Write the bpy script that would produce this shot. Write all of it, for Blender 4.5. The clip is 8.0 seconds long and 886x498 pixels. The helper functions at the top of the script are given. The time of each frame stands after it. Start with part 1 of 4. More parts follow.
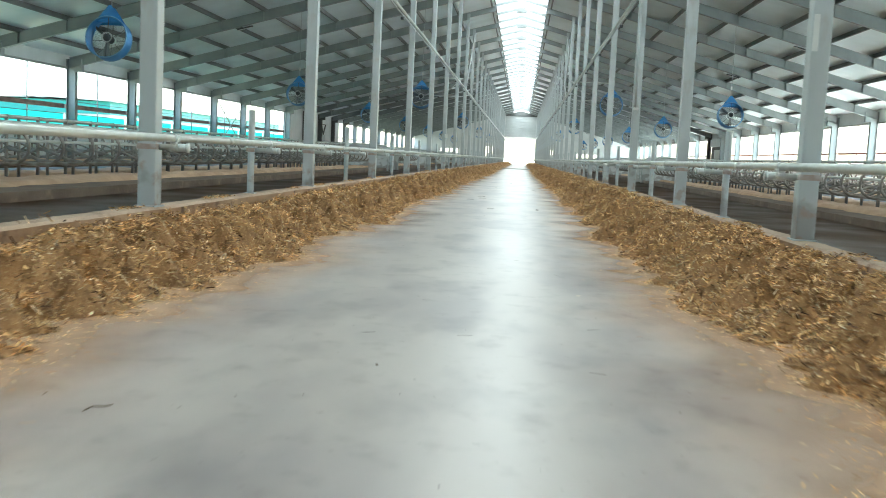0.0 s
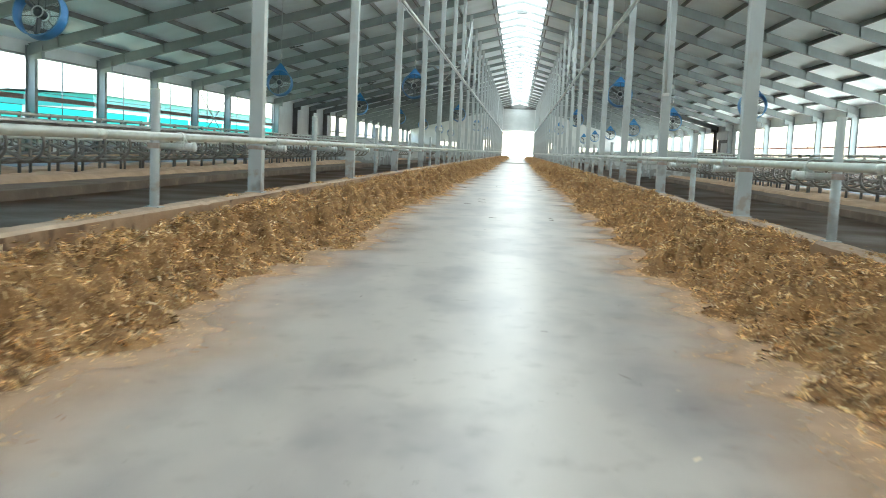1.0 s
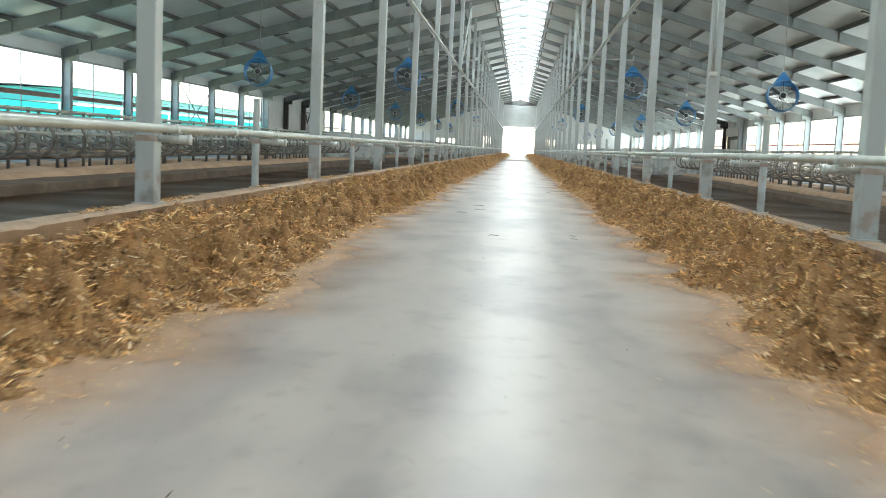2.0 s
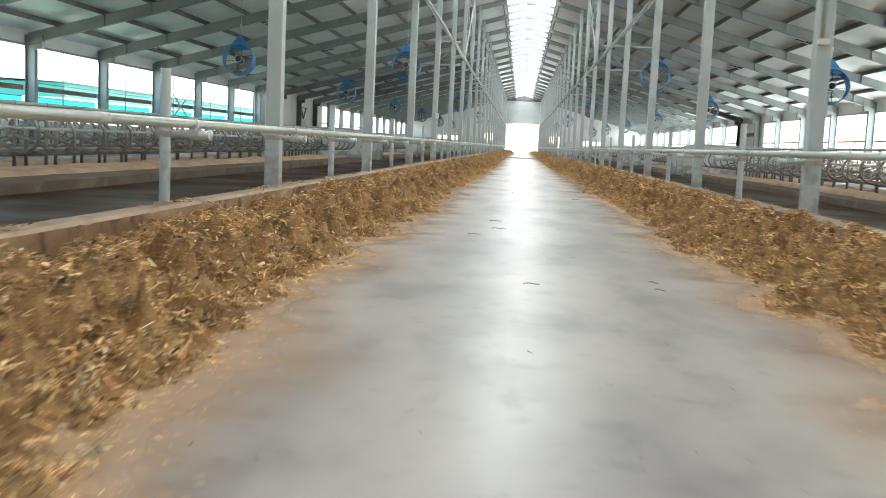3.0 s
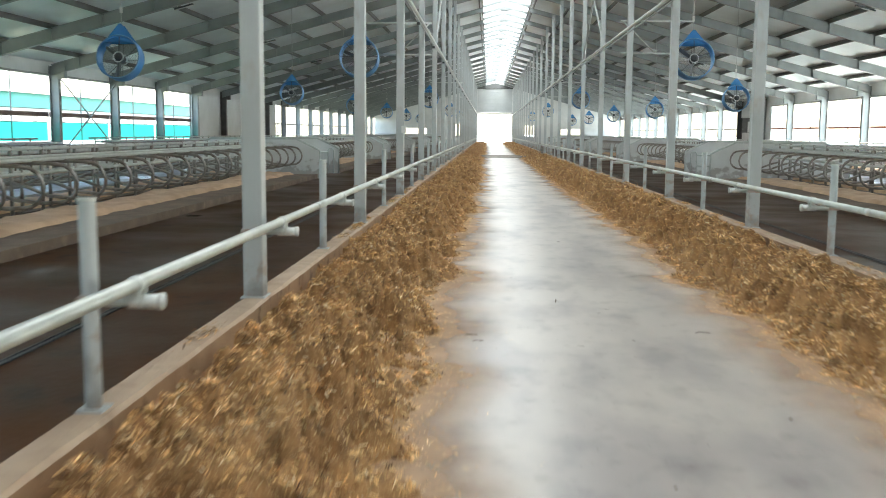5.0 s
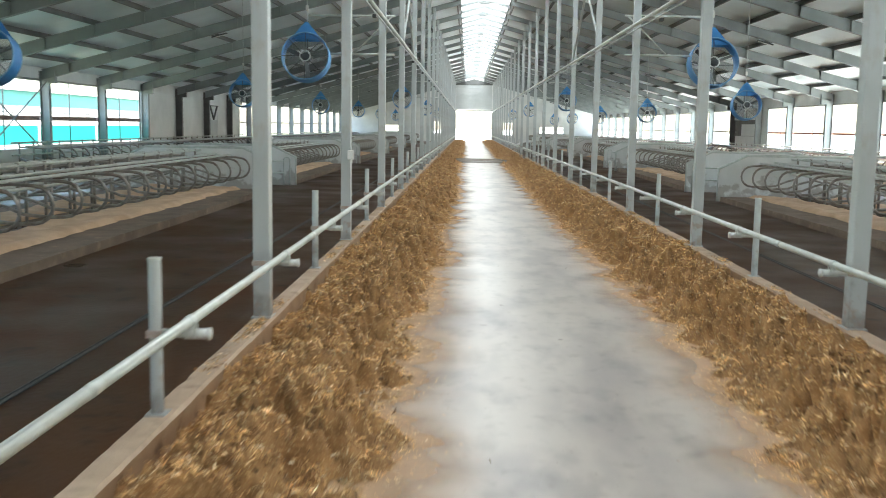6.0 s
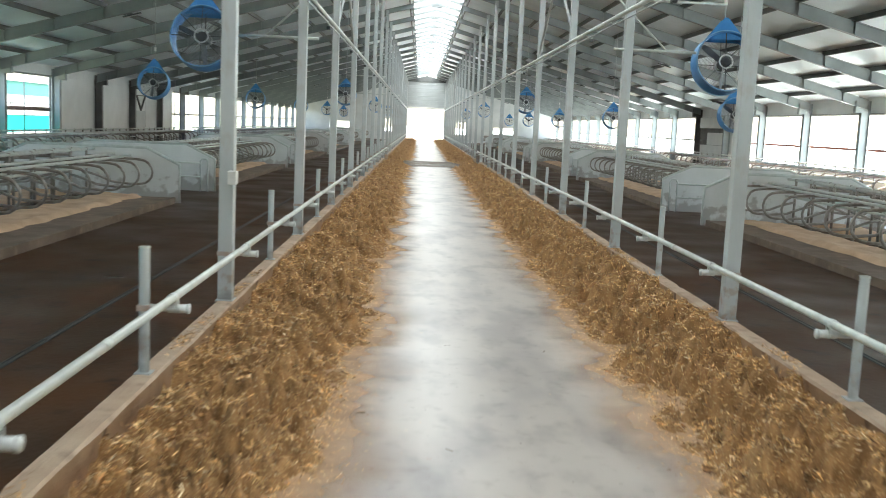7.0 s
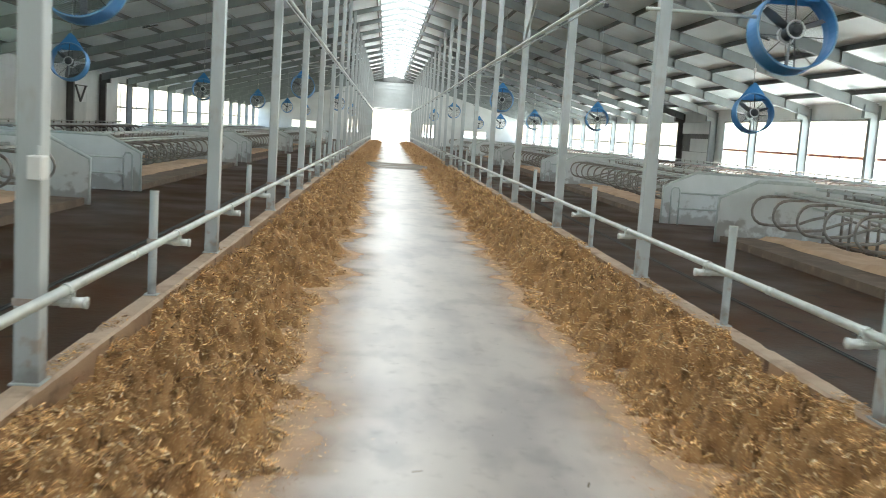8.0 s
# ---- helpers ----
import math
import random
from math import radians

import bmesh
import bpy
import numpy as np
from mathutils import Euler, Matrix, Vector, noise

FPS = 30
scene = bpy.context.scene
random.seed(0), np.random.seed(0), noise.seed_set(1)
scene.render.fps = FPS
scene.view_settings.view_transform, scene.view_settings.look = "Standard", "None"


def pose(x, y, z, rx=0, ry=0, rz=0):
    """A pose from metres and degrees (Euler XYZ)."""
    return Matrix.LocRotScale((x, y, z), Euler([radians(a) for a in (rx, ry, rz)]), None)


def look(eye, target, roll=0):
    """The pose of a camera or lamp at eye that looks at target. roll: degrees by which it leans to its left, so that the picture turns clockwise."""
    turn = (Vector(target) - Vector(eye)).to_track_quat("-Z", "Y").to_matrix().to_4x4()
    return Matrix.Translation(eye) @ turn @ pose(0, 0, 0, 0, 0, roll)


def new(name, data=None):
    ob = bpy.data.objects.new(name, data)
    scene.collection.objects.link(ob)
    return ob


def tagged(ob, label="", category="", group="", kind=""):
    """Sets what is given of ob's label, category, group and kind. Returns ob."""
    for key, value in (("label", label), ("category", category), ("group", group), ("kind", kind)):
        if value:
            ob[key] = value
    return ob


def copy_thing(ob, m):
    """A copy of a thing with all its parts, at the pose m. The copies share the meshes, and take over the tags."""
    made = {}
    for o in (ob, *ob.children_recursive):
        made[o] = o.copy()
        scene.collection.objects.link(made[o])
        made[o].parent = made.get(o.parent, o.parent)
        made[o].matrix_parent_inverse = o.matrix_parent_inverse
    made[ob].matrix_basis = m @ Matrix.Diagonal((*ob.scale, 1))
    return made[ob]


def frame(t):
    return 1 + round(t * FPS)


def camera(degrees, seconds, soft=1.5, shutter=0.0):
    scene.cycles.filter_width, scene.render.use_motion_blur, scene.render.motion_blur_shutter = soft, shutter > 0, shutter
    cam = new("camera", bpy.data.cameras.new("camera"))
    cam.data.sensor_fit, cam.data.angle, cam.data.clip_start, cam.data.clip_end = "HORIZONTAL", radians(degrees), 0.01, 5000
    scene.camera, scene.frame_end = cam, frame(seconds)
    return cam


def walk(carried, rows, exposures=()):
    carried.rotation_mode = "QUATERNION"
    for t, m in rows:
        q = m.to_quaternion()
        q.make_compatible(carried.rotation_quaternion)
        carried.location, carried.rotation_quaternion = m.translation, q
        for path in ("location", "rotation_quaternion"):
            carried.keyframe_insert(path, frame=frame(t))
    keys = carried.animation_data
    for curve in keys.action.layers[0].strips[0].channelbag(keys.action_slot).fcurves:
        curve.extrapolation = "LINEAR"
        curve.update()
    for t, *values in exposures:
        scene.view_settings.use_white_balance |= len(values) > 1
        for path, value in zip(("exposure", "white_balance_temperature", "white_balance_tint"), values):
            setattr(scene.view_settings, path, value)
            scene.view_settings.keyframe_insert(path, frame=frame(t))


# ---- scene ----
LENS = 49.6
PATH = [
    (0, (0.413, -7.773, 0.849), (0.26, -5.788, 0.655), 2.7),
    (0.5, (0.313, -6.182, 0.876), (0.161, -4.198, 0.674), 2.8),
    (1, (0.244, -4.519, 0.885), (0.097, -2.535, 0.678), 2.6),
    (1.5, (0.209, -2.786, 0.869), (0.063, -0.802, 0.658), 2.6),
    (3, (-0.17, 2.391, 0.834), (-0.319, 4.373, 0.615), 2.7),
    (3.5, (-0.483, 4.456, 0.936), (-0.622, 6.439, 0.71), 2.5),
    (4, (-0.85, 6.538, 1.072), (-0.977, 8.521, 0.841), 2.1),
    (5.3, (-0.917, 12.322, 1.712), (-0.998, 14.306, 1.468), 0.1),
    (5.5, (-0.911, 13.278, 1.806), (-0.981, 15.261, 1.561), 0.2),
    (6, (-0.83, 15.457, 2.055), (-0.877, 17.44, 1.801), 0.9),
    (6.5, (-0.749, 17.868, 2.202), (-0.746, 19.851, 1.943), 1.8),
    (7, (-0.693, 20.028, 2.236), (-0.635, 22.011, 1.979), 2.6),
    (7.5, (-0.617, 22.228, 2.151), (-0.513, 24.21, 1.903), 3.4),
    (8, (-0.621, 24.271, 1.963), (-0.489, 26.252, 1.719), 3.8),
]
cam = camera(LENS, 8.0, soft=0.95, shutter=0.35)
EXPOSURE = 3.3
walk(cam, [(t, look(eye, target, roll)) for t, eye, target, roll in PATH],
     exposures=[(0.0, EXPOSURE, 6350, -1), (1.5, EXPOSURE, 6550, 2), (3.5, EXPOSURE, 6750, 6.5), (8.0, EXPOSURE, 6750, 6.5)])

# ---- world and sun ----
SUN_ELEVATION, SUN_TURN = 62.0, 50.0
world = bpy.data.worlds.new("sky")
scene.world = world
world.use_nodes = True
wn = world.node_tree.nodes
sky = wn.new("ShaderNodeTexSky")
sky.sky_type = "NISHITA"
sky.sun_disc = False
sky.sun_elevation, sky.sun_rotation = radians(SUN_ELEVATION), radians(SUN_TURN)
sky.air_density, sky.dust_density, sky.ozone_density = 1.0, 2.0, 1.0
world.node_tree.links.new(sky.outputs[0], wn["Background"].inputs[0])
wn["Background"].inputs[1].default_value = 0.15
sun = new("sun", bpy.data.lights.new("sun", "SUN"))
sun.data.energy, sun.data.angle, sun.data.color = 4.3, radians(8), (1.0, 0.98, 0.95)
sun.matrix_world = look((0, 0, 40), (0 - 40 / math.tan(radians(SUN_ELEVATION)) * math.sin(radians(SUN_TURN)),
                                     0 - 40 / math.tan(radians(SUN_ELEVATION)) * math.cos(radians(SUN_TURN)), 0))

# ---- plan ----
BAY = 6.0            # spacing of the frames along the barn
FIRST, LAST = -4, 25  # frames stand at k * BAY
BACK, END = -27.0, 156.0
HALF = 18.0          # side walls
COL_X = 2.66         # inner columns
RIDGE, SLOPE = 9.02, 0.27
CURB_TOP = 0.315
STALL = -0.15        # floor level behind the curbs
RAIL_X, RAIL_Z = 2.455, 0.885
GAP = (72.25, 77.75)  # crossing where curbs, rails and feed break off
rng = np.random.default_rng(7)


def roof_z(x):
    return RIDGE - SLOPE * abs(x)


# ---- materials ----
def material(name, colour, rough=0.6, metal=0.0, colour2=None, scale=3.0, amount=0.5, bump=0.0, bump_scale=60.0,
             spec=0.5, detail=6.0, stretch=(1, 1, 1), fine=None, fine_scale=80.0, rough2=None, vary=0.0, soft=False):
    m = bpy.data.materials.new(name)
    m.use_nodes = True
    n, l = m.node_tree.nodes, m.node_tree.links
    b = n["Principled BSDF"]
    b.inputs["Roughness"].default_value = rough
    b.inputs["Metallic"].default_value = metal
    b.inputs["Specular IOR Level"].default_value = spec
    co = n.new("ShaderNodeTexCoord")
    mp = n.new("ShaderNodeMapping")
    mp.inputs["Scale"].default_value = stretch
    l.new(co.outputs["Object"], mp.inputs[0])
    colour2 = colour2 or tuple(c * 0.72 for c in colour)
    big = n.new("ShaderNodeTexNoise")
    big.inputs["Scale"].default_value, big.inputs["Detail"].default_value = scale, detail
    l.new(mp.outputs[0], big.inputs["Vector"])
    ramp = n.new("ShaderNodeMapRange")
    ramp.interpolation_type = "SMOOTHSTEP"
    ramp.inputs[1].default_value, ramp.inputs[2].default_value = 0.5 - 0.35 * amount, 0.5 + 0.35 * amount
    l.new(big.outputs[0], ramp.inputs[0])
    mix = n.new("ShaderNodeMix")
    mix.data_type = "RGBA"
    mix.inputs[6].default_value, mix.inputs[7].default_value = (*colour2, 1), (*colour, 1)
    l.new(ramp.outputs[0], mix.inputs[0])
    out = mix.outputs[2]
    if fine:
        f = n.new("ShaderNodeTexNoise")
        f.inputs["Scale"].default_value, f.inputs["Detail"].default_value = fine_scale, 4
        l.new(mp.outputs[0], f.inputs["Vector"])
        r2 = n.new("ShaderNodeMapRange")
        r2.interpolation_type = "SMOOTHSTEP"
        r2.inputs[1].default_value, r2.inputs[2].default_value = (0.5, 0.95) if soft else (0.56, 0.72)
        l.new(f.outputs[0], r2.inputs[0])
        mx = n.new("ShaderNodeMix")
        mx.data_type = "RGBA"
        l.new(r2.outputs[0], mx.inputs[0])
        l.new(out, mx.inputs[6])
        mx.inputs[7].default_value = (*fine, 1)
        out = mx.outputs[2]
    if vary:
        info = n.new("ShaderNodeObjectInfo")
        hv = n.new("ShaderNodeHueSaturation")
        mr = n.new("ShaderNodeMapRange")
        mr.inputs[3].default_value, mr.inputs[4].default_value = 1 - vary, 1 + vary
        l.new(info.outputs["Random"], mr.inputs[0])
        l.new(mr.outputs[0], hv.inputs["Value"])
        l.new(out, hv.inputs["Color"])
        out = hv.outputs[0]
    l.new(out, b.inputs["Base Color"])
    if rough2 is not None:
        rr = n.new("ShaderNodeMapRange")
        rr.inputs[3].default_value, rr.inputs[4].default_value = rough, rough2
        l.new(ramp.outputs[0], rr.inputs[0])
        l.new(rr.outputs[0], b.inputs["Roughness"])
    if bump:
        bn = n.new("ShaderNodeTexNoise")
        bn.inputs["Scale"].default_value, bn.inputs["Detail"].default_value = bump_scale, 5
        l.new(mp.outputs[0], bn.inputs["Vector"])
        bp = n.new("ShaderNodeBump")
        bp.inputs["Strength"].default_value, bp.inputs["Distance"].default_value = bump, 0.01
        l.new(bn.outputs[0], bp.inputs["Height"])
        l.new(bp.outputs[0], b.inputs["Normal"])
    return m


MAT = {
    "curb": material("curb_concrete", (0.6, 0.46, 0.34), 0.85, 0, (0.46, 0.325, 0.23), 2.5, 0.9, 0.6, 45, fine=(0.2, 0.13, 0.085), fine_scale=6, soft=True),
    "curb_face": material("brown_curb_concrete", (0.48, 0.31, 0.185), 0.8, 0, (0.28, 0.16, 0.085), 1.8, 0.9, 0.6, 40, fine=(0.15, 0.085, 0.05), fine_scale=5),
    "stall": material("wet_slurry_concrete", (0.082, 0.036, 0.015), 0.24, 0, (0.026, 0.0125, 0.0065), 0.55, 1.0, 0.35, 14, rough2=0.55, spec=0.14, detail=7, fine=(0.018, 0.011, 0.007), fine_scale=3.2),
    "steel": material("galvanised_steel", (0.545, 0.585, 0.595), 0.5, 0.25, (0.45, 0.475, 0.48), 2.5, 0.8, 0.08, 40, stretch=(1, 1, 0.35), fine=(0.42, 0.4, 0.37), fine_scale=5),
    "rail": material("galvanised_tube", (0.62, 0.65, 0.62), 0.42, 0.3, (0.5, 0.53, 0.5), 8, 0.8, 0.05, 60),
    "frame": material("painted_steel_frame", (0.32, 0.345, 0.345), 0.5, 0.1, (0.25, 0.275, 0.275), 1.5, 0.7, 0.05, 30),
    "purlin": material("galvanised_purlin", (0.15, 0.155, 0.15), 0.5, 0.3, (0.11, 0.113, 0.11), 2, 0.7),
    "roof": material("white_roof_sheet", (0.8, 0.88, 0.91), 0.35, 0, (0.68, 0.75, 0.77), 0.6, 0.7, 0.05, 8),
    "panel": material("white_wall_panel", (0.74, 0.75, 0.74), 0.5, 0, (0.64, 0.65, 0.64), 0.8, 0.7, 0.04, 8),
    "siding": material("grey_white_siding", (0.55, 0.57, 0.57), 0.5, 0, (0.46, 0.48, 0.48), 0.8, 0.7, 0.04, 8),
    "dark_frame": material("dark_steel_column", (0.16, 0.155, 0.15), 0.55, 0.2, (0.11, 0.105, 0.1), 2, 0.7),
    "blue": material("blue_painted_steel", (0.06, 0.27, 0.6), 0.4, 0.1, (0.045, 0.22, 0.53), 5, 0.7),
    "dark": material("dark_fan_metal", (0.09, 0.1, 0.11), 0.45, 0.4, (0.05, 0.055, 0.06), 10, 0.7),
    "white": material("white_plastic", (0.75, 0.75, 0.73), 0.5, 0, (0.66, 0.66, 0.64), 6, 0.6),
    "feed": material("chopped_feed", (0.46, 0.25, 0.098), 0.9, 0, (0.2, 0.098, 0.038), 8, 0.9, 1.0, 60, fine=(0.6, 0.41, 0.2), fine_scale=75),
    "dry_stalk": material("dark_dry_stalk", (0.16, 0.11, 0.06), 0.9, 0, (0.08, 0.055, 0.03), 20, 0.9),
    "bed": material("sawdust_bedding", (0.64, 0.44, 0.29), 0.95, 0, (0.46, 0.3, 0.19), 1.8, 0.9, 0.7, 40),
    "soiled": material("soiled_bed_base", (0.19, 0.135, 0.095), 0.75, 0, (0.1, 0.068, 0.045), 1.3, 0.9, 0.5, 25, fine=(0.3, 0.21, 0.14), fine_scale=4, soft=True),
    "hoop": material("worn_galvanised_pipe", (0.42, 0.4, 0.37), 0.42, 0.5, (0.22, 0.18, 0.15), 5, 0.8),
    "ground": material("pale_yard_ground", (0.57, 0.64, 0.61), 0.9, 0, (0.48, 0.55, 0.52), 0.3, 0.8),
    "teal": material("teal_sheet_cladding", (0.012, 0.24, 0.21), 0.5, 0, (0.01, 0.2, 0.18), 0.6, 0.7),
    "pale": material("pale_cladding", (0.45, 0.45, 0.43), 0.6, 0, (0.38, 0.38, 0.36), 0.5, 0.7),
    # dull green for the unseen ground added west of the barn
    "grass": material("dull_green_ground", (0.13, 0.135, 0.085), 0.9, 0, (0.09, 0.1, 0.06), 0.8, 0.9, 0.5, 30, fine=(0.2, 0.19, 0.12), fine_scale=12),
    "brown_bar": material("weathered_brown_bar", (0.3, 0.2, 0.17), 0.6, 0, (0.2, 0.13, 0.11), 4, 0.8),
    "red": material("red_brown_rail", (0.42, 0.16, 0.12), 0.6, 0, (0.3, 0.11, 0.08), 3, 0.7),
}


def translucent(name, colour, clear):
    m = bpy.data.materials.new(name)
    m.use_nodes = True
    n, l = m.node_tree.nodes, m.node_tree.links
    n.remove(n["Principled BSDF"])
    out = n["Material Output"]
    no = n.new("ShaderNodeTexNoise")
    no.inputs["Scale"].default_value = 1.2
    cr = n.new("ShaderNodeMapRange")
    cr.inputs[3].default_value, cr.inputs[4].default_value = 0.88, 1.0
    l.new(no.outputs[0], cr.inputs[0])
    mul = n.new("ShaderNodeMix")
    mul.data_type, mul.blend_type = "RGBA", "MULTIPLY"
    mul.inputs[0].default_value = 1
    mul.inputs[6].default_value = (*colour, 1)
    l.new(cr.outputs[0], mul.inputs[7])
    a, t, mix = n.new("ShaderNodeBsdfTranslucent"), n.new("ShaderNodeBsdfTransparent"), n.new("ShaderNodeMixShader")
    l.new(mul.outputs[2], a.inputs[0])
    mix.inputs[0].default_value = clear
    l.new(a.outputs[0], mix.inputs[1])
    l.new(t.outputs[0], mix.inputs[2])
    l.new(mix.outputs[0], out.inputs[0])
    return m


def alley_concrete():
    """Trowelled shiny concrete with cloudy wear, fine scuffs and feed dust along both edges."""
    m = material("polished_concrete", (0.58, 0.52, 0.47), 0.27, 0, (0.45, 0.4, 0.36), 0.7, 1.3, 0.08, 7, rough2=0.42, stretch=(1, 0.28, 1), detail=5, spec=0.27)
    n, l = m.node_tree.nodes, m.node_tree.links
    b = n["Principled BSDF"]
    old = b.inputs["Base Color"].links[0].from_socket
    co = n.new("ShaderNodeTexCoord")
    sep = n.new("ShaderNodeSeparateXYZ")
    l.new(co.outputs["Object"], sep.inputs[0])
    ab = n.new("ShaderNodeMath")
    ab.operation = "ABSOLUTE"
    l.new(sep.outputs[0], ab.inputs[0])
    no = n.new("ShaderNodeTexNoise")
    no.inputs["Scale"].default_value, no.inputs["Detail"].default_value = 1.1, 7
    l.new(co.outputs["Object"], no.inputs["Vector"])
    add = n.new("ShaderNodeMath")
    add.operation = "MULTIPLY_ADD"
    add.inputs[1].default_value = 1.1
    l.new(no.outputs[0], add.inputs[0])
    l.new(ab.outputs[0], add.inputs[2])
    mr = n.new("ShaderNodeMapRange")
    mr.interpolation_type = "SMOOTHSTEP"
    mr.inputs[1].default_value, mr.inputs[2].default_value = 1.2, 2.1
    mr.inputs[4].default_value = 0.7
    l.new(add.outputs[0], mr.inputs[0])
    mix = n.new("ShaderNodeMix")
    mix.data_type = "RGBA"
    l.new(mr.outputs[0], mix.inputs[0])
    l.new(old, mix.inputs[6])
    mix.inputs[7].default_value = (0.47, 0.325, 0.23, 1)
    l.new(mix.outputs[2], b.inputs["Base Color"])
    # cloudy patches, cross-wise trowel streaks and scuffs
    out = mix.outputs[2]
    for size, lo, hi, shade, squash in ((1.5, 0.42, 0.66, (0.75, 0.75, 0.78), (1, 0.38, 1)), (2.6, 0.48, 0.72, (0.76, 0.76, 0.77), (1, 0.5, 1)),
                                        (8.0, 0.54, 0.76, (0.84, 0.83, 0.82), (0.8, 0.7, 1)), (26.0, 0.66, 0.84, (0.6, 0.56, 0.5), (1, 1, 1))):
        mp, cl, cm, cx = n.new("ShaderNodeMapping"), n.new("ShaderNodeTexNoise"), n.new("ShaderNodeMapRange"), n.new("ShaderNodeMix")
        mp.inputs["Scale"].default_value = squash
        mp.inputs["Location"].default_value = (size * 3.1, size * 1.7, 0)
        l.new(co.outputs["Object"], mp.inputs[0])
        l.new(mp.outputs[0], cl.inputs["Vector"])
        cl.inputs["Scale"].default_value, cl.inputs["Detail"].default_value = size, 3
        cm.interpolation_type = "SMOOTHSTEP"
        cm.inputs[1].default_value, cm.inputs[2].default_value = lo, hi
        l.new(cl.outputs[0], cm.inputs[0])
        cx.data_type, cx.blend_type = "RGBA", "MULTIPLY"
        l.new(cm.outputs[0], cx.inputs[0])
        l.new(out, cx.inputs[6])
        cx.inputs[7].default_value = (*shade, 1)
        out = cx.outputs[2]
    l.new(out, b.inputs["Base Color"])
    rough_old = b.inputs["Roughness"].links[0].from_socket
    ra = n.new("ShaderNodeMath")
    ra.operation = "MULTIPLY_ADD"
    ra.inputs[1].default_value = 0.4
    l.new(mr.outputs[0], ra.inputs[0])
    l.new(rough_old, ra.inputs[2])
    l.new(ra.outputs[0], b.inputs["Roughness"])
    return m


def strand_material():
    """Dry stalks, each in a shade of its own."""
    m = bpy.data.materials.new("straw")
    m.use_nodes = True
    n, l = m.node_tree.nodes, m.node_tree.links
    b = n["Principled BSDF"]
    b.inputs["Roughness"].default_value = 0.75
    g = n.new("ShaderNodeNewGeometry")
    r = n.new("ShaderNodeValToRGB")
    r.color_ramp.elements[0].color, r.color_ramp.elements[0].position = (0.07, 0.03, 0.012, 1), 0.0
    r.color_ramp.elements[1].color, r.color_ramp.elements[1].position = (0.95, 0.78, 0.52, 1), 1.0
    for p, c in ((0.26, (0.44, 0.212, 0.075, 1)), (0.6, (0.75, 0.432, 0.165, 1)), (0.86, (0.93, 0.64, 0.3, 1))):
        r.color_ramp.elements.new(p).color = c
    l.new(g.outputs["Random Per Island"], r.inputs[0])
    co, no, mr, hv = n.new("ShaderNodeTexCoord"), n.new("ShaderNodeTexNoise"), n.new("ShaderNodeMapRange"), n.new("ShaderNodeHueSaturation")
    no.inputs["Scale"].default_value, no.inputs["Detail"].default_value = 11.0, 5
    l.new(co.outputs["Object"], no.inputs["Vector"])
    mr.inputs[1].default_value, mr.inputs[2].default_value = 0.36, 0.64
    mr.inputs[3].default_value, mr.inputs[4].default_value = 0.42, 1.52
    l.new(no.outputs[0], mr.inputs[0])
    l.new(mr.outputs[0], hv.inputs["Value"])
    l.new(r.outputs[0], hv.inputs["Color"])
    # a few greyer, weathered patches
    gn, gr, gm = n.new("ShaderNodeTexNoise"), n.new("ShaderNodeMapRange"), n.new("ShaderNodeMix")
    gn.inputs["Scale"].default_value, gn.inputs["Detail"].default_value = 0.9, 3
    l.new(co.outputs["Object"], gn.inputs["Vector"])
    gr.interpolation_type = "SMOOTHSTEP"
    gr.inputs[1].default_value, gr.inputs[2].default_value, gr.inputs[4].default_value = 0.6, 0.74, 0.4
    l.new(gn.outputs[0], gr.inputs[0])
    gm.data_type = "RGBA"
    l.new(gr.outputs[0], gm.inputs[0])
    l.new(hv.outputs[0], gm.inputs[6])
    gm.inputs[7].default_value = (0.34, 0.27, 0.15, 1)
    l.new(gm.outputs[2], b.inputs["Base Color"])
    return m


